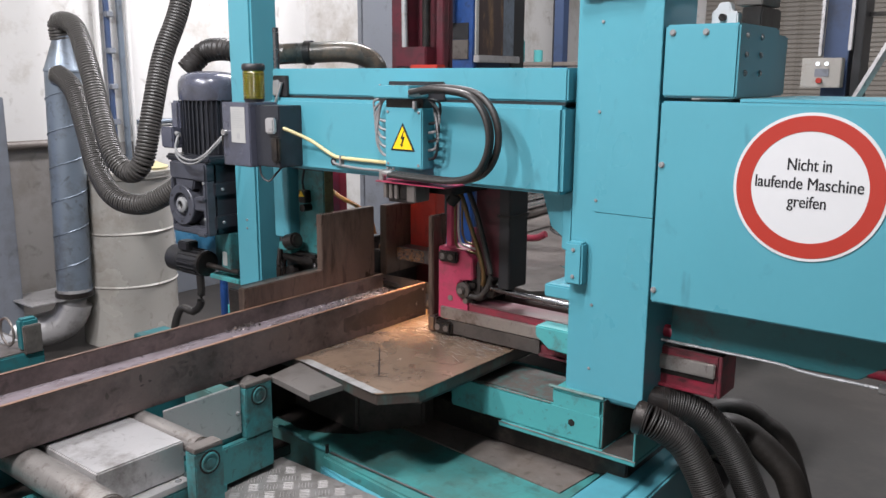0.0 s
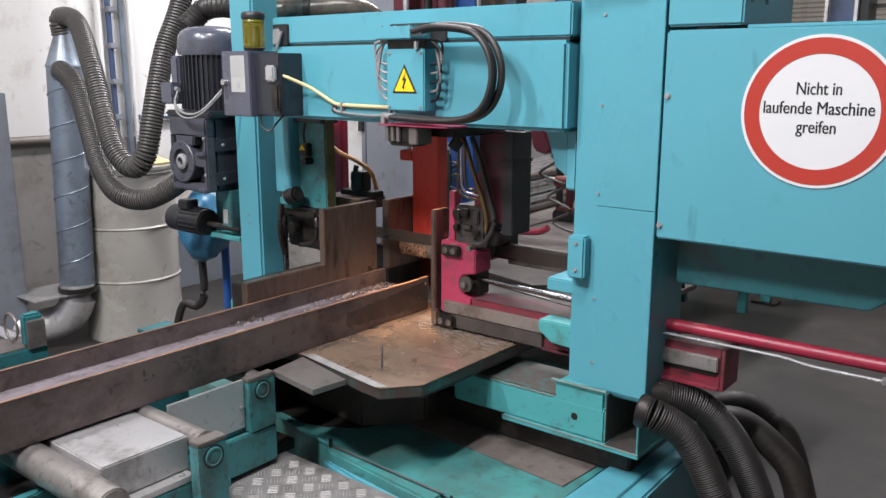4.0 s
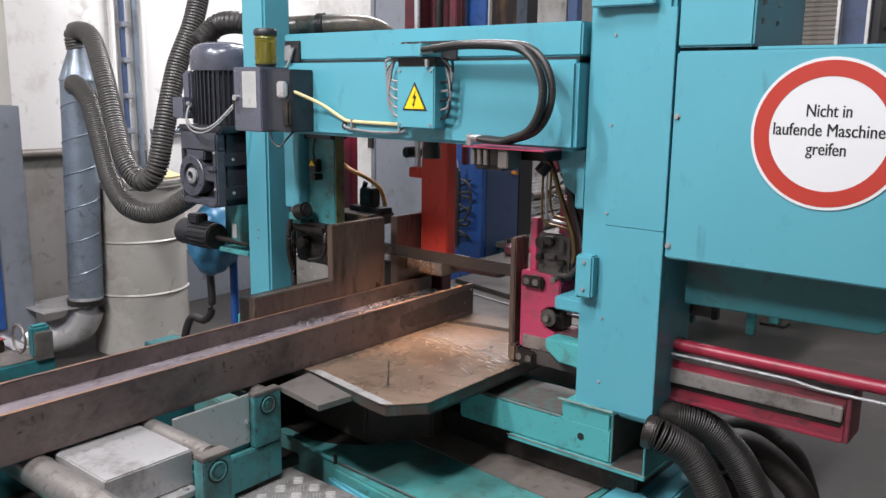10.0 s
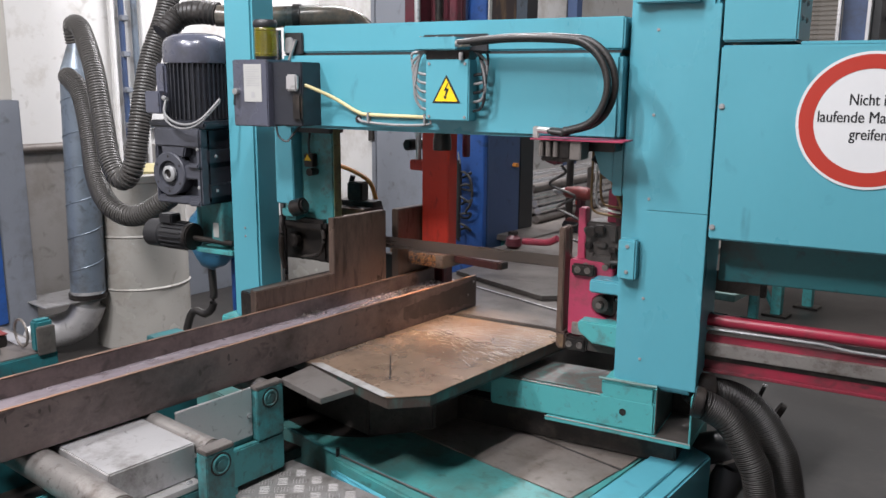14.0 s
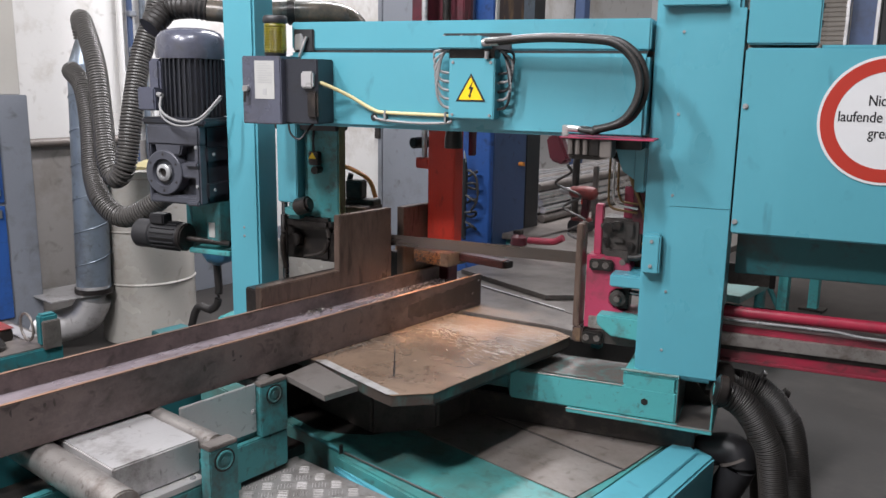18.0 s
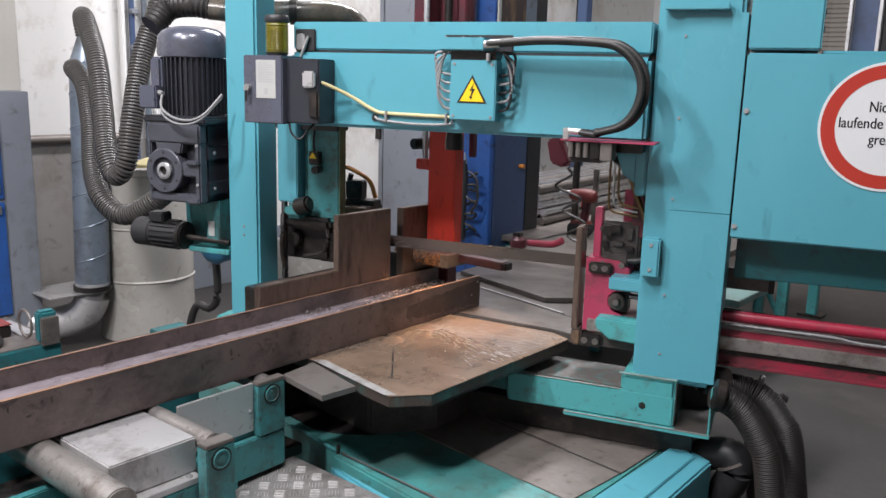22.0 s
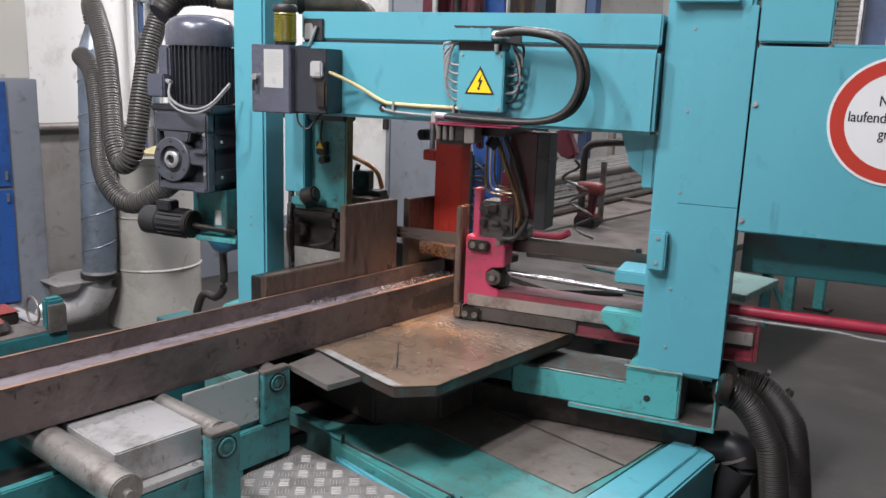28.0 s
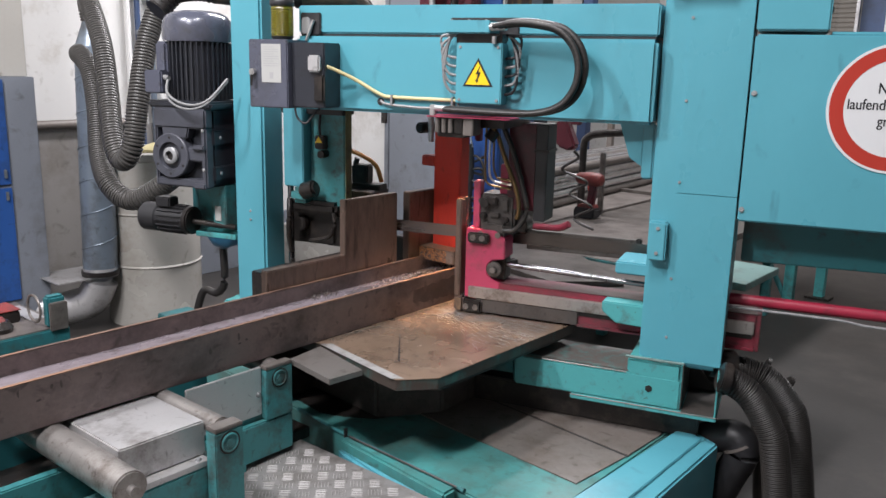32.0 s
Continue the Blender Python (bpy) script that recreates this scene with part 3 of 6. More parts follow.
part("box_flange", bx(0.40, 0.499, -1.588, -1.345, 0.614, 0.631, 0.001), SHEET, rc)
bolt(rc, (0.482, -1.372, 0.631), "z", 0.007)
part("under_pan", bx(-0.5, 0.22, -2.6, -0.75, 0.40, 0.44, 0.003), OILY, rc)

RUSTE = mat("orange_rust_edge", (0.22, 0.12, 0.075), 0.55, 0.2, 0.4, 12, 0.1, (0.10, 0.07, 0.06), 0.5, 5, 0, (1, 0.3, 1))
# ---- girder being cut: keyed along its length ----
gd = thing("steel_girder", "rusty brown rolled steel girder lying on its side, half cut", "steel beam")
part("flange", bx(-0.035, -0.021, -3.6, 0.0, 0.74, 0.875, 0.0025), STEEL, gd)
part("flange", bx(0.201, 0.215, -3.6, 0.0, 0.74, 0.875, 0.0025), STEEL, gd)
for x in (-0.028, 0.208):
    part("edge", bx(x - 0.0065, x + 0.0065, -3.6, -0.001, 0.8752, 0.8762, 0), RUSTE, gd, "rusty rolled edge")
part("web", bx(-0.021, 0.201, -3.6, 0.0, 0.806, 0.817, 0), WEB, gd, "mauve grey web strewn with chips")
# Drilled holes: pale discs stand for the light seen through them.
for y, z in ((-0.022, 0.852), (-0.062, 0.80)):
    part("hole", cyl((0.2152, y, z), (0.2165, y, z), 0.0055, seg=12), SHEET, gd, "drilled hole, light through it painted as a pale disc")
sm = bmesh.new()
for c in range(6):
    yc, zc, wd = random.uniform(-2.2, -0.03), random.uniform(0.775, 0.85), random.uniform(0.01, 0.05)
    for i in range(4):
        y, z = yc + random.gauss(0, wd), zc + random.gauss(0, 0.014)
        if not 0.745 < z < 0.868 or y > -0.01:
            continue
        a, b = random.uniform(0.002, 0.009), random.uniform(0.003, 0.014)
        xs = 0.2152 + 0.00002 * (14 * c + i)
        sm.faces.new([sm.verts.new((xs, y + a * math.cos(k) * random.uniform(0.6, 1.2), max(0.743, min(0.872, z + b * math.sin(k) * random.uniform(0.6, 1.2))))) for k in (0, 0.9, 1.8, 2.7, 3.6, 4.5, 5.4)])
# Three overlapping sheets make the flange darker towards its cut end.
for c in range(3):
    ys = [-0.012 - 0.03 * c - 0.016 * k for k in range(30 - 7 * c)]
    up = [(y, 0.868 - 0.012 * c - 0.010 * random.random() - 0.0012 * k) for k, y in enumerate(ys)]
    low = [(y, 0.748 + 0.014 * c + 0.012 * random.random() + 0.0008 * k) for k, y in enumerate(ys)]
    for (p, q), (u, v) in zip(zip(up, up[1:]), zip(low, low[1:])):
        sm.faces.new([sm.verts.new((0.2162 + 0.0003 * c, w[0], w[1])) for w in (p, u, v, q)])
tagged(part("smudge", sm, SMEAR, gd), "black smudges and dark patches near the cut", "", "", "stuff")
ch = bmesh.new()
for i in range(900):
    y = -abs(random.gauss(0, 0.22)) - 0.01
    x = random.uniform(-0.018, 0.15)
    r = random.uniform(0.0012, 0.0042)
    m = pose(x, y, 0.818 + r * 0.4, random.uniform(0, 180), random.uniform(0, 180), random.uniform(0, 180)) @ Matrix.Diagonal((r * 2.2, r * 0.5, r * 0.7, 1))
    vs = [ch.verts.new(m @ Vector(v)) for v in ((1, 0, 0), (-1, 0, 0), (0, 1, 0), (0, -1, 0), (0, 0, 1), (0, 0, -1))]
    for f in ((0, 2, 4), (2, 1, 4), (1, 3, 4), (3, 0, 4), (2, 0, 5), (1, 2, 5), (3, 1, 5), (0, 3, 5)):
        ch.faces.new([vs[q] for q in f])
tagged(part("loose_chip", ch, CHIPD, gd), "loose bright steel chips", "", "", "stuff")
cl = bmesh.new()
for i in range(60):
    x, y = random.gauss(-0.005, 0.014), -0.75 + random.gauss(0, 0.035)
    r = random.uniform(0.003, 0.007)
    m = pose(x, y, 0.819 + random.uniform(0, 0.008), random.uniform(0, 180), random.uniform(0, 180), random.uniform(0, 180)) @ Matrix.Diagonal((r * 2, r * 0.35, r * 0.6, 1))
    vs = [cl.verts.new(m @ Vector(v)) for v in ((1, 0, 0), (-1, 0, 0), (0, 1, 0), (0, -1, 0), (0, 0, 1), (0, 0, -1))]
    for f in ((0, 2, 4), (2, 1, 4), (1, 3, 4), (3, 0, 4), (2, 0, 5), (1, 2, 5), (3, 1, 5), (0, 3, 5)):
        cl.faces.new([vs[q] for q in f])
tagged(part("curled_chip", cl, CHIPD, gd), "clump of curled bright chips", "", "", "stuff")

# ---- saw frame: turns on the pivot ----
fr = thing("portal_stand", "teal steel saw frame with two columns", "saw frame")
part("column", bx(1.028, 1.295, -0.272, -0.01, 0.685, 2.9, 0.012), TEAL, fr, "teal steel column")
part("column_cover", bx(1.112, 1.306, -0.278, -0.04, 0.705, 1.2945, 0.0015), TEAL, fr)
part("column_cover", bx(1.112, 1.306, -0.278, -0.04, 1.2955, 1.935, 0.0015), TEAL, fr)
part("top_bracket", bx(1.05, 1.25, -0.31, -0.28, 1.94, 1.965, 0.004), TEAL, fr)
for z in (0.79, 1.0, 1.332, 1.60, 1.862):
    bolt(fr, (1.119, -0.278, z), "y", 0.0038)
part("switch_box", bx(1.035, 1.096, -0.312, -0.27, 1.062, 1.198, 0.006), TEAL, fr)
bolt(fr, (1.066, -0.312, 1.175), "y", 0.005)
bolt(fr, (1.066, -0.312, 1.09), "y", 0.005)
part("stop_bracket", bx(0.918, 1.03, -0.235, -0.06, 0.985, 1.03, 0.005), TEAL, fr)
part("stop_bracket", prism([(0.875, 0.835), (0.875, 0.872), (1.03, 0.872), (1.03, 0.79), (0.93, 0.795)], "y", -0.215, -0.03, 0.005), TEALF, fr)
part("column_foot", bx(0.995, 1.185, -0.298, -0.0, 0.63, 0.705, 0.012), TEALF, fr)
part("bar_tail", bx(0.33, 0.585, -0.235, -0.07, 0.545, 0.625, 0.006), TEALD, fr, "worn teal bar end under the table")
part("bar_nose", prism([(0.50, -0.09), (0.58, -0.298), (0.58, -0.06), (0.50, -0.06)], "z", 0.54, 0.64, 0.004), TEALF, fr)
part("base_bar", bx(0.58, 1.185, -0.30, -0.06, 0.535, 0.648, 0.006), TEALF, fr)
part("bar_top", bx(0.59, 1.0, -0.292, -0.07, 0.648, 0.654, 0.002), BARTOP, fr, "brown grimed bar top with worn teal paint")
# Weld bead; its pale colour paints the white highlight along the joint.
part("weld_bead", tube([(0.99, -0.30, 0.708), (1.05, -0.302, 0.709), (1.12, -0.301, 0.708), (1.188, -0.30, 0.709)], 0.006, 40, 8, 20, 0.3), TEALP, fr, "weld bead with its highlight painted pale", True)
part("worn_edge", tube([(0.58, -0.30, 0.6485), (0.8, -0.3005, 0.6485), (0.995, -0.30, 0.6485)], 0.0022, 20, 6), PLATE, fr, "paint worn from the edge", True)
part("worn_edge", tube([(0.80, -0.315, 0.5365), (1.31, -0.315, 0.5365)], 0.002, 6, 6), PLATE, fr, "paint worn from the edge", True)
part("bar_hole", cyl((1.076, -0.302, 0.60), (1.076, -0.298, 0.60), 0.013, seg=6), OILY, fr)
part("base_plate", bx(0.80, 1.31, -0.315, 0.06, 0.520, 0.536, 0.003), TEALF, fr)
part("bar_end", bx(1.1855, 1.189, -0.297, -0.06, 0.538, 0.70, 0.001), GRIME, fr, "oil blackened bar end")
part("plate_grime", bx(1.192, 1.300, -0.308, -0.02, 0.5362, 0.5385, 0.001), GRIME, fr, "caked grime on the plate")
part("end_sheet", bx(1.302, 1.308, -0.315, -0.05, 0.536, 0.70, 0.002), TEALF, fr, "thin teal end sheet")
part("gusset", prism([(1.186, 0.536), (1.186, 0.66), (1.30, 0.536)], "y", -0.06, -0.05, 0.001), OILY, fr)
part("swivel_carriage", bx(0.40, 1.25, -0.24, 0.12, 0.418, 0.520, 0.006), OILY, fr, "dark oily swivel carriage")
part("column", bx(-0.73, -0.578, -0.21, -0.06, 0.66, 2.9, 0.010), TEAL, fr, "teal steel column")
for z in (1.067, 1.03):
    bolt(fr, (-0.652, -0.21, z), "y", 0.004)
part("column_foot", bx(-0.79, -0.53, -0.24, 0.0, 0.58, 0.662, 0.008), TEALF, fr)
part("swivel_carriage", bx(-0.80, -0.42, -0.24, 0.14, 0.415, 0.58, 0.006), OILY, fr)
part("slide_rod", cyl((-0.487, -0.15, 0.58), (-0.487, -0.15, 1.9), 0.013), CHROME, fr, "chrome slide rod", True)
hy = part("hydraulic_cylinder", cyl((1.20, -0.13, 0.918), (2.25, -0.13, 0.918), 0.020, seg=24), CRIMSON, fr, "magenta painted hydraulic cylinder", True)
part("pressure_pipe", tube([(1.2, -0.16, 0.895), (1.6, -0.16, 0.895), (1.68, -0.16, 0.893), (1.75, -0.16, 0.885), (1.93, -0.16, 0.884)], 0.0048, 24, 8), BOLTM, hy, "chrome pressure pipe", True)
part("fitting", cyl((1.93, -0.163, 0.884), (1.97, -0.163, 0.884), 0.014, seg=6), BRIGHT, hy)
part("fitting", cyl((1.955, -0.165, 0.87), (1.955, -0.13, 0.92), 0.01, seg=10), BRIGHT, hy)

# ---- saw head: lifts on the columns and turns with the frame ----
hd = thing("band_saw", "teal saw head with beam, blade housing and drive", "saw head")
part("beam", bx(-0.34, 1.022, -0.326, -0.02, 1.517, 1.792, 0.012), TEAL, hd, "teal steel box beam")
part("beam_cover", bx(-0.34, 1.020, -0.302, -0.02, 1.802, 1.905, 0.006), TEAL, hd)
part("beam_seam", bx(-0.33, 1.01, -0.295, -0.03, 1.785, 1.806, 0), BLACK, hd)
part("end_plate", bx(0.985, 1.024, -0.25, -0.21, 1.33, 1.52, 0.006), TEAL, hd)
part("end_gusset", prism([(0.90, 1.52), (0.985, 1.52), (0.985, 1.37), (0.94, 1.40)], "y", -0.24, -0.05, 0.003), TEAL, hd)
lt = part("latch_frame", bx(-0.325, -0.238, -0.312, -0.30, 1.795, 1.878, 0.02), BLACK, hd, "black latch recess")
part("latch", prism([(-0.315, 1.80), (-0.275, 1.80), (-0.268, 1.83), (-0.285, 1.862), (-0.312, 1.858)], "y", -0.325, -0.312, 0.003), BOLTM, lt, "bright steel latch")
part("latch_rod", cyl((-0.29, -0.33, 1.774), (-0.262, -0.32, 1.85), 0.006, seg=10), BRIGHT, lt, "", True)
jb = part("junction_box", bx(0.350, 0.518, -0.39, -0.326, 1.566, 1.772, 0.004), TEAL, hd)
for x in (0.365, 0.503):
    for z in (1.58, 1.758):
        bolt(jb, (x, -0.39, z), "y", 0.004)
part("warning_triangle", prism([(0.378, 1.626), (0.488, 1.626), (0.433, 1.722)], "y", -0.3915, -0.390, 0), INK, jb, "black edged warning triangle")
part("triangle_field", prism([(0.389, 1.632), (0.477, 1.632), (0.433, 1.709)], "y", -0.393, -0.3915, 0), YELLOW, jb, "yellow warning field")
part("lightning_bolt", prism([(0.441, 1.696), (0.425, 1.668), (0.434, 1.668), (0.428, 1.648), (0.423, 1.650), (0.4295, 1.639), (0.4365, 1.6475), (0.4325, 1.648), (0.444, 1.675), (0.435, 1.675)], "y", -0.3945, -0.393, 0), INK, jb, "black lightning bolt")
part("terminal_head", bx(0.312, 0.478, -0.41, -0.30, 1.803, 1.846, 0.004), TEAL, hd)
part("slot", bx(0.292, 0.548, -0.307, -0.296, 1.796, 1.860, 0.012), BLACK, hd, "dark slot in the beam cover")
# Added black block that stands for the shadow in the gap under the head.
part("gap_shade_block", bx(0.345, 0.512, -0.378, -0.31, 1.772, 1.803, 0.002), OILY, hd)
for x in (0.332, 0.395, 0.458):
    bolt(hd, (x, -0.392, 1.846), "z", 0.004)
part("cable_gland", cyl((0.49, -0.395, 1.770), (0.49, -0.395, 1.795), 0.008, seg=10), SHEET, hd)
part("hose_fitting", cyl((0.478, -0.40, 1.824), (0.535, -0.41, 1.826), 0.014, seg=10), BRIGHT, hd, "bright hose fitting", True)
for i in range(5):
    z = 1.60 + i * 0.03
    part("cable", tube([(0.35, -0.362, z), (0.318 - 0.003 * i, -0.372, z + 0.012), (0.300 - 0.003 * i, -0.378, z + 0.07), (0.318 + 0.006 * i, -0.372, 1.80)], 0.005, 16, 8), GCABLE, hd, "", True)
    part("cable", tube([(0.518, -0.352, z), (0.553 + 0.003 * i, -0.362, z + 0.012), (0.566 + 0.002 * i, -0.366, z + 0.07), (0.545 - 0.006 * i, -0.36, 1.80)], 0.005, 16, 8), GCABLE if i % 2 else BLACK, hd, "", True)
part("cable", tube([(-0.17, -0.425, 1.685), (-0.14, -0.415, 1.678), (-0.06, -0.36, 1.635), (0.03, -0.337, 1.585), (0.09, -0.335, 1.576), (0.35, -0.335, 1.573)], 0.007, 30, 10), CREAM, hd, "cream cable", True)
part("cable", tube([(0.03, -0.332, 1.562), (0.06, -0.336, 1.55), (0.20, -0.336, 1.542), (0.33, -0.336, 1.548), (0.34, -0.336, 1.565)], 0.005, 24, 8), GCABLE, hd, "grey cable", True)
part("cable_port", cyl((0.028, -0.322, 1.558), (0.028, -0.329, 1.558), 0.014, seg=16), BLACK, hd, "black rubber grommet")
part("cable_tie", bx(0.075, 0.083, -0.345, -0.325, 1.545, 1.585, 0.001), GCABLE, hd)
part("cable_tie", bx(0.315, 0.323, -0.345, -0.325, 1.545, 1.585, 0.001), GCABLE, hd)
cb = part("control_box", bx(-0.455, -0.285, -0.468, -0.30, 1.525, 1.774, 0.004), MOTOR, hd, "blue grey control box")
part("box_label", bx(-0.397, -0.312, -0.470, -0.468, 1.618, 1.757, 0), PAPER, cb, "grey printed label")
for i in range(9):
    part("print_line", bx(-0.388, -0.388 + (0.066 if i % 3 else 0.045), -0.4706, -0.470, 1.745 - i * 0.0085, 1.7478 - i * 0.0085, 0), INKG, cb)
part("print_mark", bx(-0.362, -0.346, -0.4706, -0.470, 1.632, 1.655, 0), INKG, cb)
part("lock_key", prism([(-0.439, 1.605), (-0.429, 1.605), (-0.426, 1.645), (-0.436, 1.645)], "y", -0.487, -0.484, 0.001), OILY, cb, "key hanging in the lock")
part("box_lock", cyl((-0.432, -0.468, 1.655), (-0.432, -0.485, 1.655), 0.012, seg=16), BRIGHT, cb)
part("switch_box", bx(-0.285, -0.145, -0.44, -0.29, 1.53, 1.765, 0.004), MOTORD, hd, "black switch box")
part("plug_block", bx(-0.205, -0.155, -0.462, -0.44, 1.66, 1.72, 0.006), SHEET, hd, "grey plug")
part("plug_block", bx(-0.185, -0.14, -0.455, -0.43, 1.55, 1.65, 0.008), OILY, hd)
part("cable", tube([(-0.28, -0.43, 1.53), (-0.27, -0.43, 1.49), (-0.24, -0.42, 1.47), (-0.22, -0.40, 1.50), (-0.20, -0.38, 1.53)], 0.004, 20, 8), BLACK, hd, "", True)
lamp = part("signal_lamp", turned([(0.040, 0)] + [(0.0435 if k % 2 else 0.0405, 0.005 + 0.0049 * k) for k in range(21)] + [(0.040, 0.108)], (-0.366, -0.374, 1.788)), AMBER, hd, "amber signal lamp", True)
part("lamp_core", turned([(0.016, 0), (0.016, 0.085)], (-0.366, -0.374, 1.793)), OILY, lamp, "", True)
part("lamp_cap", turned([(0.043, 0), (0.046, 0.006), (0.046, 0.020), (0.040, 0.028)], (-0.366, -0.374, 1.896)), BLACK, lamp, "black cap", True)
part("lamp_foot", turned([(0.036, 0), (0.044, 0.014)], (-0.366, -0.374, 1.774)), BLACK, lamp, "", True)

# halogen work lamp behind the beam, over the cut
wl = part("work_lamp", turned([(0.012, 0.045), (0.030, 0.041), (0.036, 0.0), (0.036, -0.034), (0.026, -0.035), (0.030, 0.030)], (0.25, -0.08, 1.470), "z", 24), OILY, hd, "black halogen work lamp", True)
part("lamp_glass", turned([(0.001, 0.001), (0.014, 0.0), (0.014, 0.003), (0.001, 0.004)], (0.25, -0.08, 1.493), "z", 20), GLOW, wl, "glowing warm lamp glass", True)

# drive: motor, gearbox, coolant pump
mo = part("motor_barrel", cyl((-0.925, -0.17, 1.52), (-0.925, -0.17, 1.78), 0.126, seg=40), MOTORD, hd, "ribbed motor barrel", True)
fin = part("cooling_fin", bx(0.12, 0.141, -0.0028, 0.0028, 1.53, 1.765, 0), MOTORD, mo)
for k in range(40):
    o = fin if k == 0 else new("cooling_fin", fin.data)
    o.parent = mo
    o.matrix_basis = pose(-0.925, -0.17, 0, 0, 0, 9 * k)
part("fan_cover", turned([(0.143, 0), (0.146, 0.02), (0.145, 0.060), (0.140, 0.085), (0.126, 0.106), (0.10, 0.119), (0.06, 0.126), (0.02, 0.128)], (-0.925, -0.17, 1.768)), MOTOR, hd, "domed blue grey fan cover", True)
part("motor_flange", bx(-1.075, -0.745, -0.33, -0.01, 1.495, 1.525, 0.01), MOTORD, hd)
tbx = part("terminal_box", bx(-1.065, -0.975, -0.352, -0.25, 1.553, 1.648, 0.006), MOTOR, hd)
part("side_cover", bx(-1.035, -0.975, -0.315, -0.22, 1.60, 1.765, 0.01), MOTOR, hd)
part("cable_gland", cyl((-0.975, -0.33, 1.62), (-0.950, -0.335, 1.615), 0.011, seg=8), GCABLE, tbx)
part("cable", tube([(-0.955, -0.335, 1.613), (-0.93, -0.37, 1.56), (-0.86, -0.39, 1.525), (-0.78, -0.39, 1.515), (-0.72, -0.37, 1.54), (-0.68, -0.30, 1.62)], 0.0055, 30, 10), GCABLE, hd, "grey cable", True)
part("cable", tube([(-0.955, -0.335, 1.59), (-0.93, -0.37, 1.54), (-0.86, -0.39, 1.505), (-0.78, -0.39, 1.50), (-0.72, -0.37, 1.53), (-0.68, -0.30, 1.61)], 0.0045, 30, 10), GCABLE, hd, "grey cable", True)
gb = part("gearbox", bx(-1.045, -0.778, -0.285, 0.0, 1.165, 1.497, 0.012), MOTORD, hd, "dark blue grey cast gearbox")
GX, GZ = -0.958, 1.296
cast = bx(-1.047, -0.776, -0.332, -0.28, 1.412, 1.496, 0.008)
bx(-0.804, -0.776, -0.332, -0.28, 1.166, 1.42, 0.007, cast)
bx(-1.047, -1.030, -0.330, -0.28, 1.166, 1.42, 0.006, cast)
bx(-1.04, -0.79, -0.330, -0.28, 1.166, 1.202, 0.007, cast)
bx(-0.90, -0.79, -0.330, -0.28, 1.276, 1.338, 0.007, cast)
prism([(-1.0, 1.37), (-0.875, 1.37), (-0.862, 1.42), (-1.008, 1.42)], "y", -0.330, -0.28, 0.006, cast)
part("front_casting", cast, MOTORM, gb, "cast front with open pockets")
for z in (1.338, 1.176):
    part("foot_pad", bx(-0.842, -0.778, -0.346, -0.325, z - 0.012, z + 0.010, 0.006), MOTORM, gb)
part("flange_disc", turned([(0.052, -0.05), (0.094, -0.05), (0.094, 0.008), (0.090, 0.012), (0.058, 0.012), (0.055, 0.0), (0.05, -0.012)], (GX, -0.328, GZ), "y", 44), MOTORM, gb, "round cast flange", True)
part("flange_core", cyl((GX, -0.29, GZ), (GX, -0.328, GZ), 0.051, seg=32), MOTORD, gb, "", True)
part("shaft_end", turned([(0.036, -0.01), (0.036, 0.012), (0.028, 0.018), (0.020, 0.018), (0.018, 0.004), (0.004, 0.004)], (GX, -0.328, GZ), "y"), BOLTM, gb, "bright hollow shaft end", True)
part("shaft_hole", cyl((GX, -0.330, GZ), (GX, -0.335, GZ), 0.0175, seg=20), OILY, gb, "", True)
for k in range(6):
    q = 2 * math.pi * (k + 0.5) / 6
    part("flange_hole", cyl((GX + 0.076 * math.cos(q), -0.339, GZ + 0.076 * math.sin(q)), (GX + 0.076 * math.cos(q), -0.3405, GZ + 0.076 * math.sin(q)), 0.0055, seg=10), OILY, gb)
for z in (1.375, 1.225):
    part("side_rib", bx(-0.780, -0.766, -0.29, -0.01, z - 0.03, z + 0.03, 0.005), MOTORD, gb)
    bolt(gb, (-0.766, -0.25, z), "x", 0.006)
bolt(gb, (-0.790, -0.332, 1.408), "y", 0.006)
bolt(gb, (-0.790, -0.332, 1.245), "y", 0.006)
part("back_plate", bx(-0.83, -0.735, 0.0, 0.10, 0.93, 1.83, 0.006), TEAL, hd)
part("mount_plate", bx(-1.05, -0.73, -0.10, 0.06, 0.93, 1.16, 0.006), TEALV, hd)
pm = part("pump_motor", turned([(0.02, 0), (0.05, 0.005), (0.064, 0.02), (0.064, 0.10), (0.058, 0.105), (0.058, 0.25), (0.05, 0.26)], (-1.225, -0.22, 1.0), "x"), BLACK, hd, "small black motor", True)
fin = part("cooling_fin", bx(-1.11, -0.98, 0.056, 0.066, -0.002, 0.002, 0), BLACK, pm)
for k in range(18):
    o = fin if k == 0 else new("cooling_fin", fin.data)
    o.parent = pm
    o.matrix_basis = pose(0, -0.22, 1.0, 20 * k, 0, 0)
part("pump_box", bx(-1.12, -1.04, -0.265, -0.20, 1.055, 1.10, 0.006), BLACK, hd)
part("pump_flange", cyl((-0.975, -0.22, 1.0), (-0.945, -0.22, 1.0), 0.062, seg=20, w=0.006), OILY, hd, "", True)
part("pump_shaft", cyl((-0.95, -0.22, 0.995), (-0.735, -0.2, 0.985), 0.013, seg=12), OILY, hd, "", True)
part("pump_bracket", bx(-0.845, -0.775, -0.215, -0.10, 0.985, 1.165, 0.004), TEALD, hd, "worn teal bracket")
part("bracket_ledge", bx(-0.95, -0.735, -0.21, -0.05, 0.93, 0.952, 0.003), TEALF, hd)
part("name_plate", bx(-0.832, -0.800, -0.2185, -0.2155, 1.01, 1.075, 0.001), PAPER, hd)
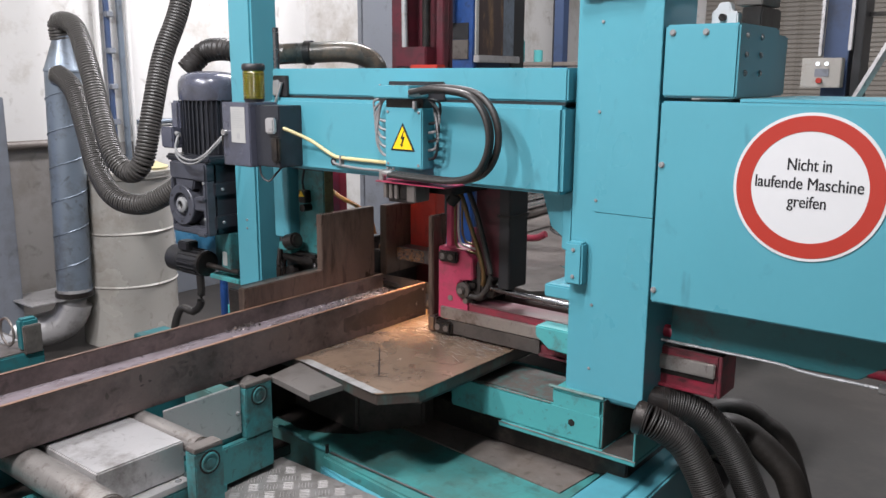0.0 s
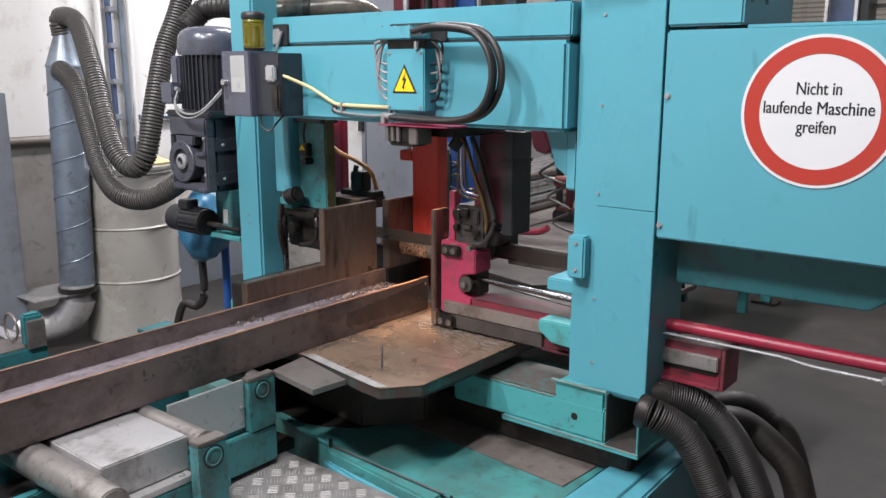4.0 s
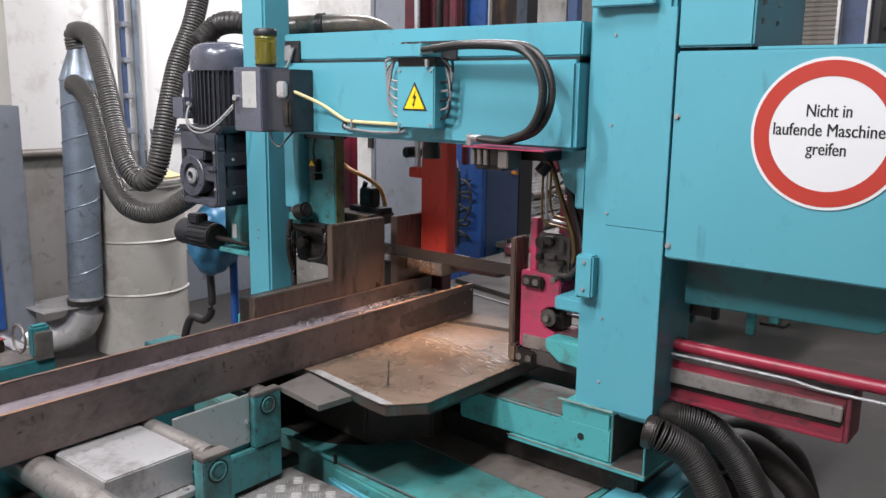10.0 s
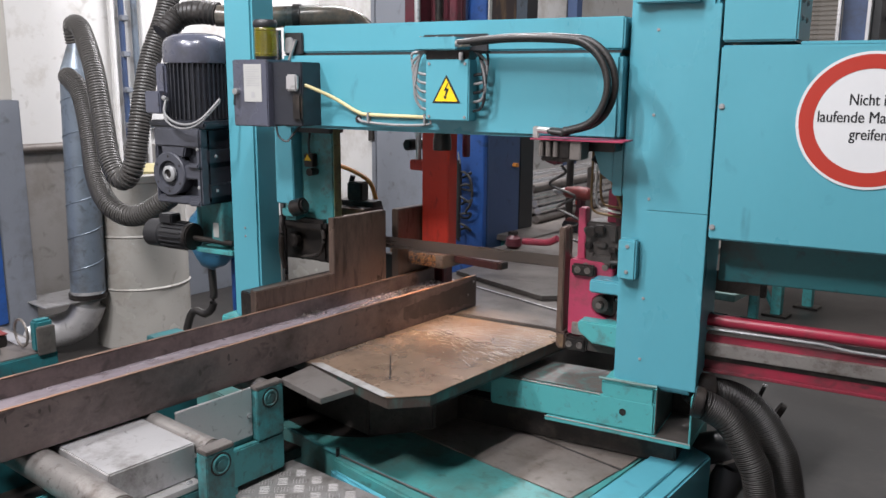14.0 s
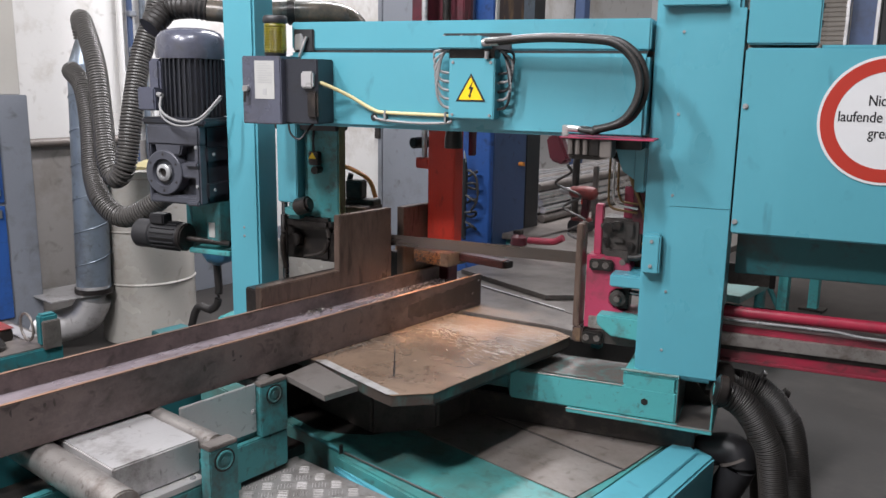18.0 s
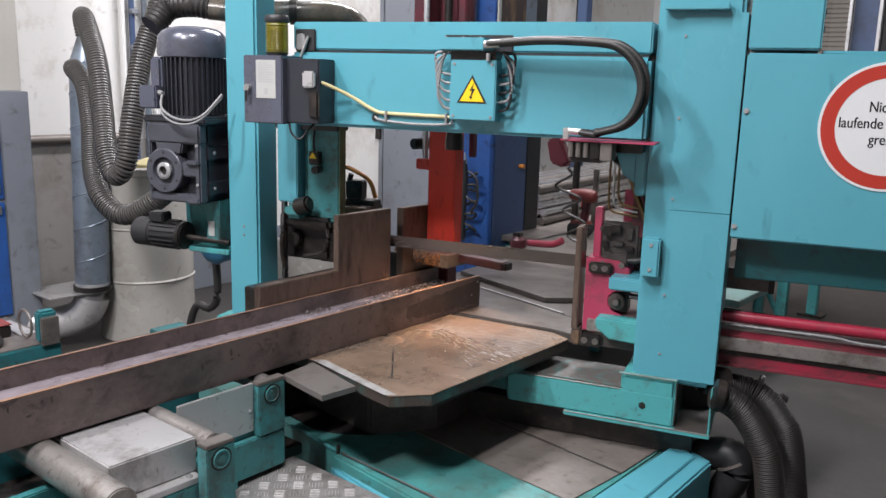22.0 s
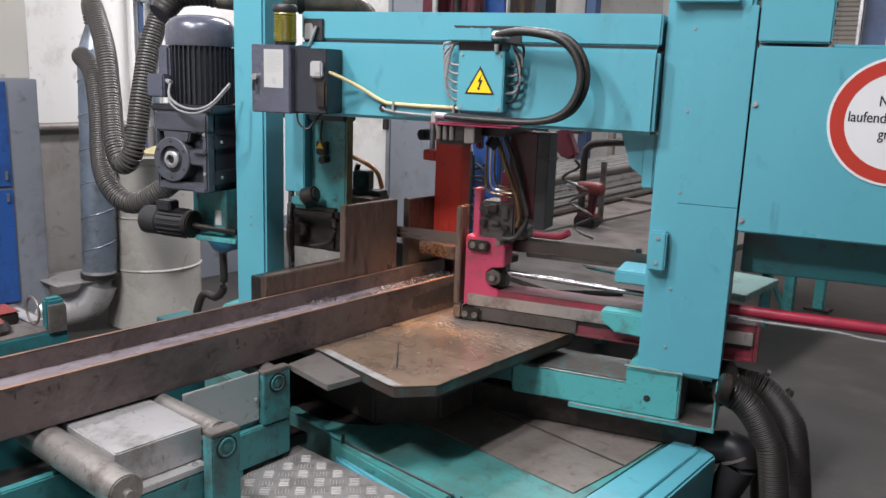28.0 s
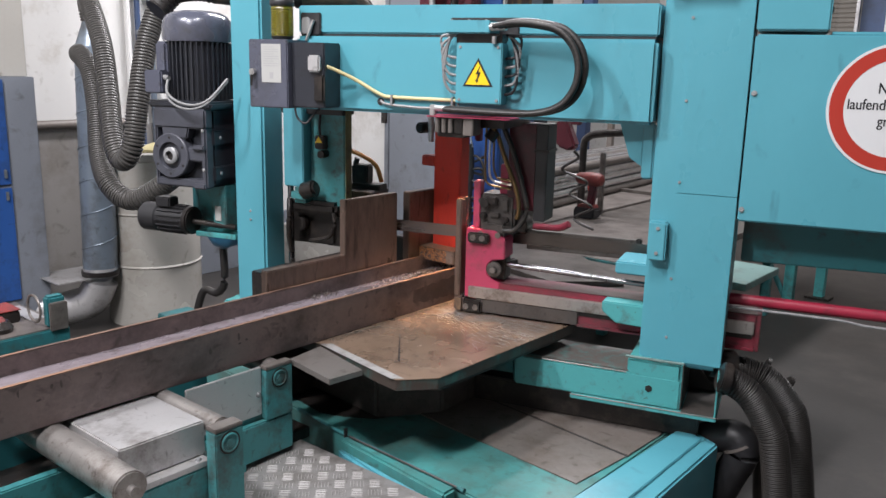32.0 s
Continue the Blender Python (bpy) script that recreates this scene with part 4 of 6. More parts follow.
part("mount_arm", bx(-1.0, -0.735, -0.12, -0.05, 0.952, 1.16, 0.006), TEALD, hd)

# fixed blade guide arm
part("guide_arm", bx(-0.40, -0.236, -0.13, -0.078, 1.095, 1.517, 0.005), TEALD, hd, "worn teal guide arm")
part("grease_body", bx(-0.50, -0.26, -0.17, -0.02, 1.075, 1.125, 0.016), OILY, hd, "grimy black bracket")
part("grease_pipe", tube([(-0.48, -0.17, 1.13), (-0.47, -0.19, 1.06), (-0.48, -0.18, 0.98), (-0.48, -0.16, 0.90)], 0.012, 16, 8), OILY, hd, "", True)
part("grease_pipe", tube([(-0.30, -0.14, 1.12), (-0.27, -0.16, 1.05), (-0.30, -0.15, 0.98), (-0.40, -0.14, 0.95)], 0.009, 16, 8), OILY, hd, "", True)
part("guard_strip", bx(-0.50, -0.405, -0.18, -0.10, 1.185, 1.517, 0.004), TEAL, hd)
part("guide_foot", bx(-0.46, -0.37, -0.21, -0.10, 1.12, 1.185, 0.02), TEALD, hd)
part("guide_cap", cyl((-0.40, -0.20, 1.17), (-0.33, -0.20, 1.19), 0.035, seg=20, w=0.01), OILY, hd, "", True)
part("edge_strip", bx(-0.236, -0.232, -0.128, -0.079, 1.10, 1.51, 0.001), OLIVE, hd, "olive edge strip")
pl = part("valve_plug", bx(-0.36, -0.315, -0.165, -0.13, 1.345, 1.40, 0.004), OILY, hd)
part("plug_sticker", prism([(-0.356, 1.372), (-0.322, 1.372), (-0.339, 1.398)], "y", -0.167, -0.165, 0), YELLOW, pl, "yellow sticker")
part("plug_knob", cyl((-0.325, -0.13, 1.325), (-0.325, -0.175, 1.325), 0.016, seg=14), OILY, pl)
part("cable", tube([(-0.34, -0.15, 1.40), (-0.34, -0.155, 1.44), (-0.35, -0.13, 1.50)], 0.005, 12, 8), BLACK, hd)
part("guide_block", bx(-0.53, -0.30, -0.10, -0.006, 0.93, 1.095, 0.01), OILY, hd, "oily black guide block")
part("guide_block", bx(-0.36, -0.236, -0.09, -0.006, 0.925, 1.06, 0.008), OILY, hd)
part("guide_pin", cyl((-0.45, -0.11, 1.02), (-0.45, -0.15, 1.02), 0.03, seg=18, w=0.005), OILY, hd, "", True)
part("valve_block", bx(-0.345, -0.265, 0.12, 0.18, 1.17, 1.255, 0.006), OILY, hd, "oily black valve")
part("valve_foot", bx(-0.40, -0.20, 0.11, 0.19, 1.145, 1.172, 0.004), OILY, hd)
part("valve_stem", cyl((-0.34, 0.15, 1.25), (-0.33, 0.15, 1.28), 0.012), OILY, hd, "", True)
part("feed_hose", tube([(-0.53, 0.10, 1.48), (-0.51, 0.12, 1.40), (-0.44, 0.15, 1.335), (-0.32, 0.15, 1.298), (-0.24, 0.15, 1.255), (-0.208, 0.15, 1.18)], 0.010, 30, 10), ORANGE, hd, "orange feed hose", True)
part("guide_back", bx(-0.45, -0.20, 0.03, 0.20, 1.10, 1.15, 0.004), RODP, hd, "rusty brown bracket")
part("rear_post", bx(-0.66, -0.557, 0.28, 0.33, 1.10, 1.62, 0.004), CRIMSON, hd, "crimson painted rear post")
part("slide_head", bx(-0.53, -0.235, -0.15, -0.05, 1.485, 1.517, 0.004), BLACK, hd)

# blade, with its teeth on the lower edge
bl = bmesh.new()
n = 260
x0, x1 = -0.30, 1.30
vs = []
for i in range(n + 1):
    x = x0 + (x1 - x0) * i / n
    vs.append([bl.verts.new((x, y, z)) for y in (-0.0007, 0.0007) for z in (1.006 - (0.0022 if i % 2 else 0), 1.052)])
for a, b in zip(vs, vs[1:]):
    bl.faces.new((a[0], b[0], b[1], a[1]))
    bl.faces.new((a[2], a[3], b[3], b[2]))
    bl.faces.new((a[1], b[1], b[3], a[3]))
    bl.faces.new((a[0], a[2], b[2], b[0]))
bmesh.ops.recalc_face_normals(bl, faces=bl.faces)
BLADE = mat("saw_blade_steel", (0.14, 0.125, 0.115), 0.28, 0.9, 0.15, 12, 0.03, (0.16, 0.13, 0.11), 0.3, 8, 0, (0.1, 1, 1))
part("blade", bl, BLADE, hd, "grey steel band saw blade with fine teeth")

# blade housing with the round sign
part("housing", bx(1.312, 2.55, -0.278, 0.30, 1.218, 1.812, 0.006), TEAL, hd, "teal blade wheel housing")
part("housing_edge", bx(1.53, 2.55, -0.26, 0.30, 1.812, 1.822, 0.002), TEAL, hd)
# Belly is the housing's teal, darkened in colour for its shaded underside.
part("housing_belly", prism([(1.33, 1.218), (2.5, 1.218), (1.96, 1.13), (1.875, 1.066), (1.33, 1.06)], "y", -0.15, 0.28, 0.004), TEALV, hd, "teal housing belly with its shade in the colour")
bolt(hd, (1.325, -0.278, 1.631), "y", 0.007)
bolt(hd, (1.322, -0.278, 1.258), "y", 0.007)
ub = part("drive_box", bx(1.312, 1.523, -0.276, 0.06, 1.822, 2.022, 0.006), TEAL, hd)
part("drive_box", bx(1.34, 1.478, 0.065, 0.30, 1.822, 2.01, 0.006), TEAL, hd)
for p, a in (((1.335, -0.276, 2.0), "y"), ((1.43, -0.276, 2.0), "y"), ((1.523, -0.22, 1.99), "x"), ((1.523, -0.22, 1.94), "x"), ((1.523, -0.22, 1.89), "x"), ((1.523, -0.1, 1.99), "x"), ((1.523, -0.1, 1.94), "x"), ((1.523, -0.1, 1.89), "x"), ((1.478, 0.16, 1.98), "x")):
    bolt(ub, p, a, 0.007)
brk = part("bearing_bracket", prism([(1.335, 2.022), (1.415, 2.022), (1.415, 2.07), (1.395, 2.075), (1.39, 2.10), (1.355, 2.10), (1.35, 2.08), (1.335, 2.075)], "y", 0.0, 0.04, 0.004), WHITE, hd, "white bearing bracket")
part("bearing_bolt", cyl((1.372, 0.0, 2.055), (1.372, -0.012, 2.055), 0.011, seg=12), OILY, brk, "", True)
part("motor_cradle", bx(1.42, 1.48, 0.02, 0.20, 2.022, 2.085, 0.004), OILY, hd)
part("cradle_sheet", bx(1.395, 1.475, 0.03, 0.2, 2.09, 2.2, 0.003), PLATE, hd)
SX, SZ = 1.731, 1.598
sg = part("prohibition_sign", cyl((SX, -0.278, SZ), (SX, -0.281, SZ), 0.194, seg=96), WHITE, hd, "round white sign with a red ring")
rg = bmesh.new()
ro = [[rg.verts.new((SX + r * math.cos(2 * math.pi * k / 96), y, SZ + r * math.sin(2 * math.pi * k / 96))) for k in range(96)] for r, y in ((0.186, -0.281), (0.186, -0.2818), (0.146, -0.2818), (0.146, -0.281))]
for a, b in zip(ro, ro[1:]):
    for k in range(96):
        rg.faces.new((a[k], a[(k + 1) % 96], b[(k + 1) % 96], b[k]))
bmesh.ops.recalc_face_normals(rg, faces=rg.faces)
part("red_ring", rg, SRED, sg)
for text, z, w in (("Nicht in", 1.656, 0.108), ("laufende Maschine", 1.607, 0.268), ("greifen", 1.559, 0.096)):
    b = letters(text, 0.032, w)
    b.transform(Matrix.Translation((SX - 0.001, -0.2812, z)))
    part("sign_text", b, INK, sg, "black lettering: " + text)

# suction pipe behind the head
sp = part("suction_pipe", tube([(-1.20, -0.10, 1.90), (-1.165, -0.02, 1.985), (-1.06, 0.0, 2.0), (-0.98, 0.03, 1.99)], 0.055, 40, 20, 14, 0.1), RUBBER, hd, "black corrugated elbow", True)
part("suction_pipe", tube([(-0.98, 0.03, 1.985), (-0.838, 0.09, 1.975), (-0.635, 0.19, 1.983), (-0.50, 0.31, 1.985), (-0.436, 0.40, 1.94), (-0.43, 0.43, 1.85)], 0.048, 40, 20), DUCTB, hd, "black suction pipe", True)
part("pipe_clamp", cyl((-0.66, 0.178, 1.982), (-0.63, 0.193, 1.983), 0.056, seg=24), OILY, sp, "", True)

# ---- clamp slide: runs along the frame ----
cs = thing("clamp_slide", "magenta clamp jaw on a sliding rail", "clamp")
part("rail", bx(0.42, 1.49, -0.148, -0.03, 0.748, 0.872, 0.004), PINKD, cs, "scuffed dirty magenta rail")
part("slide_strip", bx(0.418, 1.482, -0.162, -0.148, 0.802, 0.848, 0.003), ROLLER, cs, "bright ground slide strip")
part("lower_strip", bx(0.45, 0.86, -0.160, -0.148, 0.748, 0.80, 0.002), GRIME, cs, "grimy dark lower wear strip")
part("lower_groove", bx(0.86, 1.478, -0.151, -0.147, 0.784, 0.80, 0.001), OILY, cs)
part("rail_top", bx(0.55, 1.488, -0.147, -0.032, 0.872, 0.8745, 0.001), RAILTOP, cs, "grimy rail top with red paint left")
part("lower_ledge", bx(0.86, 1.488, -0.165, -0.148, 0.744, 0.753, 0.002), PINKD, cs)
for x in (1.13, 1.15):
    bolt(cs, (x, -0.10, 0.8745), "z", 0.005)
part("end_cap", bx(1.49, 1.502, -0.155, -0.03, 0.742, 0.876, 0.002), PINKD, cs)
jw = part("jaw", prism([(0.40, 0.80), (0.40, 1.078), (0.52, 1.075), (0.560, 1.045), (0.562, 0.968), (0.508, 0.957), (0.492, 0.94), (0.492, 0.905), (0.508, 0.885), (0.545, 0.872), (0.545, 0.80)], "y", -0.152, -0.05, 0.004), PINK, cs, "faded magenta clamp jaw")
part("jaw_bar", bx(0.413, 0.500, -0.172, -0.152, 1.024, 1.066, 0.006), OILY, jw, "black clamping bar")
for x in (0.436, 0.473):
    part("socket_screw", turned([(0.012, 0), (0.012, 0.003), (0.008, 0.003), (0.008, 0.001), (0.002, 0.001)], (x, -0.172, 1.046), "y", 16), PLATE, jw, "steel socket screw", True)
part("roller", turned([(0.030, 0), (0.030, 0.012), (0.016, 0.014), (0.014, 0.02), (0.006, 0.02)], (0.521, -0.148, 0.925), "y", 24), GRIME, jw, "grimy steel roller", True)
part("roller_nut", cyl((0.521, -0.168, 0.925), (0.521, -0.176, 0.925), 0.012, seg=6), PLATE, jw)
part("contact_post", bx(0.360, 0.384, -0.165, -0.08, 0.80, 1.19, 0.004), STEELR, cs, "brown bare steel contact post")
part("pocket", bx(0.497, 0.556, -0.120, -0.052, 0.878, 0.966, 0.004), OILY, jw, "oily black pocket")
part("stem", bx(0.417, 0.445, -0.125, -0.085, 1.075, 1.262, 0.003), PINK, cs)
ft = part("slide_foot", bx(0.40, 0.48, -0.175, -0.06, 0.742, 0.795, 0.008), OILY, cs)
part("foot_nose", bx(0.362, 0.402, -0.172, -0.06, 0.742, 0.806, 0.008), RODP, ft, "rusty worn nose")
for x in (0.416, 0.456):
    part("socket_screw", turned([(0.012, 0), (0.012, 0.004), (0.007, 0.004), (0.007, 0.001), (0.002, 0.001)], (x, -0.175, 0.768), "y", 16), PLATE, ft, "bright socket screw", True)
part("push_rod", cyl((0.555, -0.10, 0.938), (1.44, -0.127, 0.918), 0.0105, seg=20), CHROME, cs, "chrome push rod", True)

# ---- sliding blade guide: runs along the beam ----
gu = thing("blade_guide", "maroon and black sliding blade guide with hoses", "blade guide")
part("top_plate", bx(0.35, 0.655, -0.44, -0.33, 1.518, 1.523, 0.001), PINK, gu, "thin magenta cover plate")
vb = part("valve_block", bx(0.375, 0.48, -0.42, -0.34, 1.462, 1.517, 0.004), OILY, gu)
for x in (0.385, 0.41, 0.435):
    part("fitting", cyl((x, -0.425, 1.466), (x, -0.425, 1.514), 0.009, seg=8), PLATE, vb, "dull steel fitting")
part("fitting", cyl((0.362, -0.42, 1.549), (0.43, -0.42, 1.547), 0.011, seg=10), BRIGHT, gu, "bright hose fitting")
part("fitting", bx(0.355, 0.375, -0.43, -0.41, 1.523, 1.56, 0.003), BRIGHT, gu)
part("valve_side", bx(0.482, 0.520, -0.43, -0.35, 1.458, 1.517, 0.003), PLATE, gu, "grey valve plate")
part("valve_body", bx(0.375, 0.482, -0.405, -0.33, 1.448, 1.463, 0.004), GRIME, gu)
part("slide_shoe", bx(0.46, 0.60, -0.33, -0.02, 1.480, 1.516, 0.003), OILY, gu)
part("arm", bx(0.550, 0.660, -0.12, -0.012, 1.16, 1.488, 0.004), MAROON, gu, "dark maroon guide arm")
part("arm_web", bx(0.660, 0.706, -0.13, -0.012, 1.125, 1.488, 0.003), BLACK, gu)
part("pink_plate", bx(0.515, 0.549, -0.10, -0.09, 1.17, 1.33, 0.003), PINK, gu, "faded magenta backing plate")
part("web_rib", bx(0.655, 0.712, -0.135, -0.012, 1.385, 1.395, 0.001), OILY, gu)
part("guide_block", bx(0.445, 0.585, -0.125, -0.004, 1.06, 1.215, 0.008), GRIME, gu, "grime caked guide block")
part("guide_block", bx(0.46, 0.55, -0.14, -0.004, 1.015, 1.10, 0.006), GRIME, gu)
part("guide_block", bx(0.49, 0.60, 0.004, 0.08, 1.0, 1.18, 0.008), OILY, gu)
part("guide_roller", cyl((0.60, -0.10, 1.10), (0.60, -0.02, 1.10), 0.03, seg=20, w=0.004), OILY, gu, "", True)
part("guide_roller", cyl((0.47, -0.12, 1.18), (0.47, -0.15, 1.18), 0.02, seg=16, w=0.004), OILY, gu, "", True)
for k in range(3):
    o = 0.016 * k
    part("brass_pipe", tube([(0.463 + o, -0.13, 1.47), (0.463 + o, -0.13, 1.30 + o), (0.475 + o, -0.13, 1.255 + o), (0.52, -0.13, 1.245 + o), (0.57, -0.13, 1.24 + o)], 0.0045, 26, 8), BRASS if k != 1 else BRIGHT, gu, "", True)
part("guide_hose", tube([(0.50, -0.16, 1.47), (0.52, -0.16, 1.44), (0.55, -0.16, 1.36), (0.60, -0.16, 1.24), (0.61, -0.15, 1.17), (0.60, -0.14, 1.13)], 0.009, 30, 10), BRASS, gu, "amber hose", True)
part("guide_hose", tube([(0.54, -0.15, 1.47), (0.58, -0.15, 1.38), (0.625, -0.15, 1.24), (0.64, -0.15, 1.16), (0.60, -0.15, 1.09), (0.55, -0.15, 1.08)], 0.010, 30, 10), RUBBER, gu, "black hose", True)
part("blade_channel", bx(0.60, 1.03, 0.004, 0.030, 0.985, 1.062, 0.003), OUTP, gu, "grimy steel blade channel")
part("channel_end", bx(1.03, 1.05, 0.003, 0.032, 0.98, 1.068, 0.003), OILY, gu)
part("guide_nut", cyl((0.46, -0.14, 1.06), (0.46, -0.155, 1.06), 0.012, seg=6), GREY, gu)
part("guide_nut", cyl((0.53, -0.14, 1.06), (0.53, -0.155, 1.06), 0.012, seg=6), GREY, gu)
part("lamp_head", cyl((0.52, -0.20, 1.46), (0.50, -0.21, 1.43), 0.022, seg=16), OILY, gu)

for x, z, w, h, k in ((0.455, 1.185, 0.03, 0.02, 0), (0.50, 1.19, 0.035, 0.03, 1), (0.55, 1.175, 0.025, 0.05, 0), (0.462, 1.13, 0.025, 0.025, 1), (0.508, 1.135, 0.04, 0.02, 0), (0.55, 1.12, 0.03, 0.02, 1), (0.475, 1.09, 0.02, 0.03, 0), (0.53, 1.085, 0.03, 0.03, 0)):
    part("guide_lug", bx(x - w / 2, x + w / 2, -0.137 - 0.008 * k, -0.124, z - h / 2, z + h / 2, 0.004), OILY if k else GRIME, gu, "oily guide lug")

# ---- vertical clamp behind the blade ----
vm = thing("clamp_mast", "dark maroon clamp mast with chrome ram", "clamp mast")
part("mast", bx(-0.10, 0.0, 0.30, 0.37, 0.0, 1.56, 0.004), MAROON, vm)
part("mast_cheek", bx(-0.215, -0.145, 0.28, 0.40, 1.56, 2.7, 0.004), MAROON, vm)
part("mast_cheek", bx(0.038, 0.078, 0.28, 0.315, 1.58, 2.7, 0.004), MAROON, vm)
part("mast_lug", bx(0.115, 0.14, 0.28, 0.31, 1.38, 1.58, 0.004), MAROON, vm)
part("mast_joint", bx(-0.2, 0.15, 0.30, 0.41, 1.56, 1.60, 0.004), MAROON, vm)
part("dark_shaft", cyl((-0.04, 0.31, 1.6), (-0.04, 0.31, 2.7), 0.018, seg=14), OILY, vm, "", True)
part("mast_back", bx(-0.14, 0.04, 0.371, 0.395, 1.605, 2.7, 0.003), MAROON, vm)
part("ram_rod", cyl((-0.105, 0.25, 1.36), (-0.120, 0.25, 2.6), 0.013, seg=14), SHEET, vm, "pale ram rod", True)
part("mast_head", bx(-0.14, 0.03, 0.22, 0.30, 1.74, 1.825, 0.005), MAROON, vm)
part("grip_knob", cyl((-0.15, 0.34, 1.42), (-0.15, 0.22, 1.42), 0.025, seg=16, w=0.006), OILY, vm, "", True)
va = thing("vertical_clamp", "red clamp arm with chip covered steel shoe", "clamp arm")
part("arm", bx(-0.042, 0.106, 0.20, 0.262, 0.955, 1.75, 0.004), RED, va, "red painted clamp arm")
part("arm_ear", bx(-0.115, -0.042, 0.20, 0.26, 1.315, 1.36, 0.004), RED, va)
part("shoe", bx(-0.165, 0.14, 0.125, 0.33, 0.915, 0.972, 0.003), PLATE, va, "brown steel clamp shoe")
part("side_arm", bx(0.14, 0.375, 0.20, 0.255, 0.932, 0.966, 0.004), MAROOND, va, "dark maroon side arm")
part("arm_cap", bx(0.375, 0.39, 0.203, 0.252, 0.934, 0.964, 0.003), OILY, va)
cz = bmesh.new()
for i in range(850):
    x, z = random.uniform(-0.163, 0.10), random.uniform(0.916, 0.969)
    r = random.uniform(0.0012, 0.003)
    m = pose(x, 0.124, z, random.uniform(0, 180), random.uniform(0, 180), random.uniform(0, 180)) @ Matrix.Diagonal((r * 1.6, r * 0.6, r, 1))
    vs = [cz.verts.new(m @ Vector(v)) for v in ((1, 0, 0), (-1, 0, 0), (0, 1, 0), (0, -1, 0), (0, 0, 1), (0, 0, -1))]
    for f in ((0, 2, 4), (2, 1, 4), (1, 3, 4), (3, 0, 4), (2, 0, 5), (1, 2, 5), (3, 1, 5), (0, 3, 5)):
        cz.faces.new([vs[q] for q in f])
tagged(part("stuck_chip", cz, CHIP, va), "copper bright chips stuck to the shoe", "", "", "stuff")

# rubber elbow by the end box
el = thing("rubber_elbow", "glossy black rubber elbow by the end box", "hose fitting")
part("elbow", tube([(1.236, 0.22, 0.376), (1.311, 0.22, 0.417), (1.379, 0.22, 0.433), (1.404, 0.22, 0.387), (1.371, 0.22, 0.3), (1.341, 0.22, 0.223)], 0.058, 30, 18), BLACK, el, "", True)
part("elbow_band", cyl((1.391, 0.22, 0.411), (1.396, 0.22, 0.403), 0.063, seg=28), PLATE, el, "steel hose clamp", True)
part("elbow_foot", cyl((1.341, 0.22, 0.243), (1.341, 0.22, 0.0), 0.05, seg=20), BLACK, el, "", True)
part("elbow_plug", cyl((1.20, 0.30, 0.40), (1.20, 0.30, 0.0), 0.04), OILY, el, "", True)

# ---- west side: dust duct, drum, cabinets ----
du = thing("dust_duct", "blue grey galvanised spiral duct with cone top", "duct")
DX, DY = -2.58, -0.04
LEAN = Matrix.Translation((DX, DY, 0.38)) @ pose(0, 0, 0, -1.2, 1.2, 0) @ Matrix.Translation((-DX, -DY, -0.38))
b = turned([(0.102, 0.36), (0.102, 1.715), (0.106, 1.72), (0.106, 1.728), (0.102, 1.735), (0.050, 1.90), (0.048, 1.93)], (DX, DY, 0))
b.transform(LEAN)
part("duct_pipe", b, GALV, du, "", True)
part("spiral_seam", tube([(DX + 0.1035 * math.cos(a * 0.5), DY + 0.1035 * math.sin(a * 0.5), 0.38 + a * 0.0165) for a in range(0, 80)], 0.0035, 480, 5), GALV, du, "", True).matrix_basis = LEAN
part("duct_elbow", tube([(DX, DY, 0.40), (DX, DY - 0.01, 0.30), (DX - 0.05, DY - 0.06, 0.19), (DX - 0.16, DY - 0.18, 0.14), (DX - 0.30, DY - 0.34, 0.13)], 0.104, 14, 22), SHEET, du, "dull galvanised elbow", True)
part("collar_plate", bx(DX - 0.28, DX + 0.06, DY - 0.30, DY + 0.05, 0.350, 0.358, 0.001), SHEET, du, "bent sheet plate")
part("duct_collar", turned([(0.114, 0), (0.114, 0.03)], (DX, DY, 0.36)), OILY, du, "", True)
part("inlet", cyl((DX, DY, 1.66), (DX + 0.13, DY - 0.04, 1.70), 0.055, seg=20), GALV, du, "", True)

dr = thing("steel_drum", "tall off-white steel drum with lid", "drum")
R = 0.30
part("drum_body", turned([(R, 0.0), (R, 0.38), (R + 0.008, 0.39), (R, 0.40), (R, 0.72), (R + 0.008, 0.73), (R, 0.74), (R, 1.06), (R + 0.012, 1.07), (R + 0.012, 1.09)], (-2.62, 0.36, 0), seg=48), DRUM, dr, "", True)
part("lid", turned([(R + 0.016, 0), (R + 0.018, 0.02), (R - 0.02, 0.03), (R - 0.03, 0.015), (0.02, 0.02)], (-2.62, 0.36, 1.09), seg=48), DRUM, dr, "", True)
part("lid_sack", turned([(0.16, 0), (0.17, 0.03), (0.10, 0.06), (0.02, 0.065)], (-2.50, 0.42, 1.10)), CREAM, dr, "yellowish folded sack", True)

bc = thing("blue_cabinet", "blue and grey steel cabinet", "cabinet")
part("body", bx(-3.30, -2.75, -1.145, -0.28, 0.0, 1.57, 0.004), CABG, bc)
part("upper_body", bx(-3.32, -2.80, -1.095, -0.295, 1.57, 2.6, 0.004), DRUM, bc)
dd = part("door", bx(-2.752, -2.735, -1.135, -0.465, 0.95, 1.555, 0.003), BLUE, bc, "blue door")
part("handle", bx(-2.735, -2.72, -0.505, -0.49, 0.99, 1.04, 0.002), BRIGHT, dd)
dd = part("door", bx(-2.752, -2.735, -1.135, -0.465, 0.25, 0.93, 0.003), BLUE, bc, "blue door")
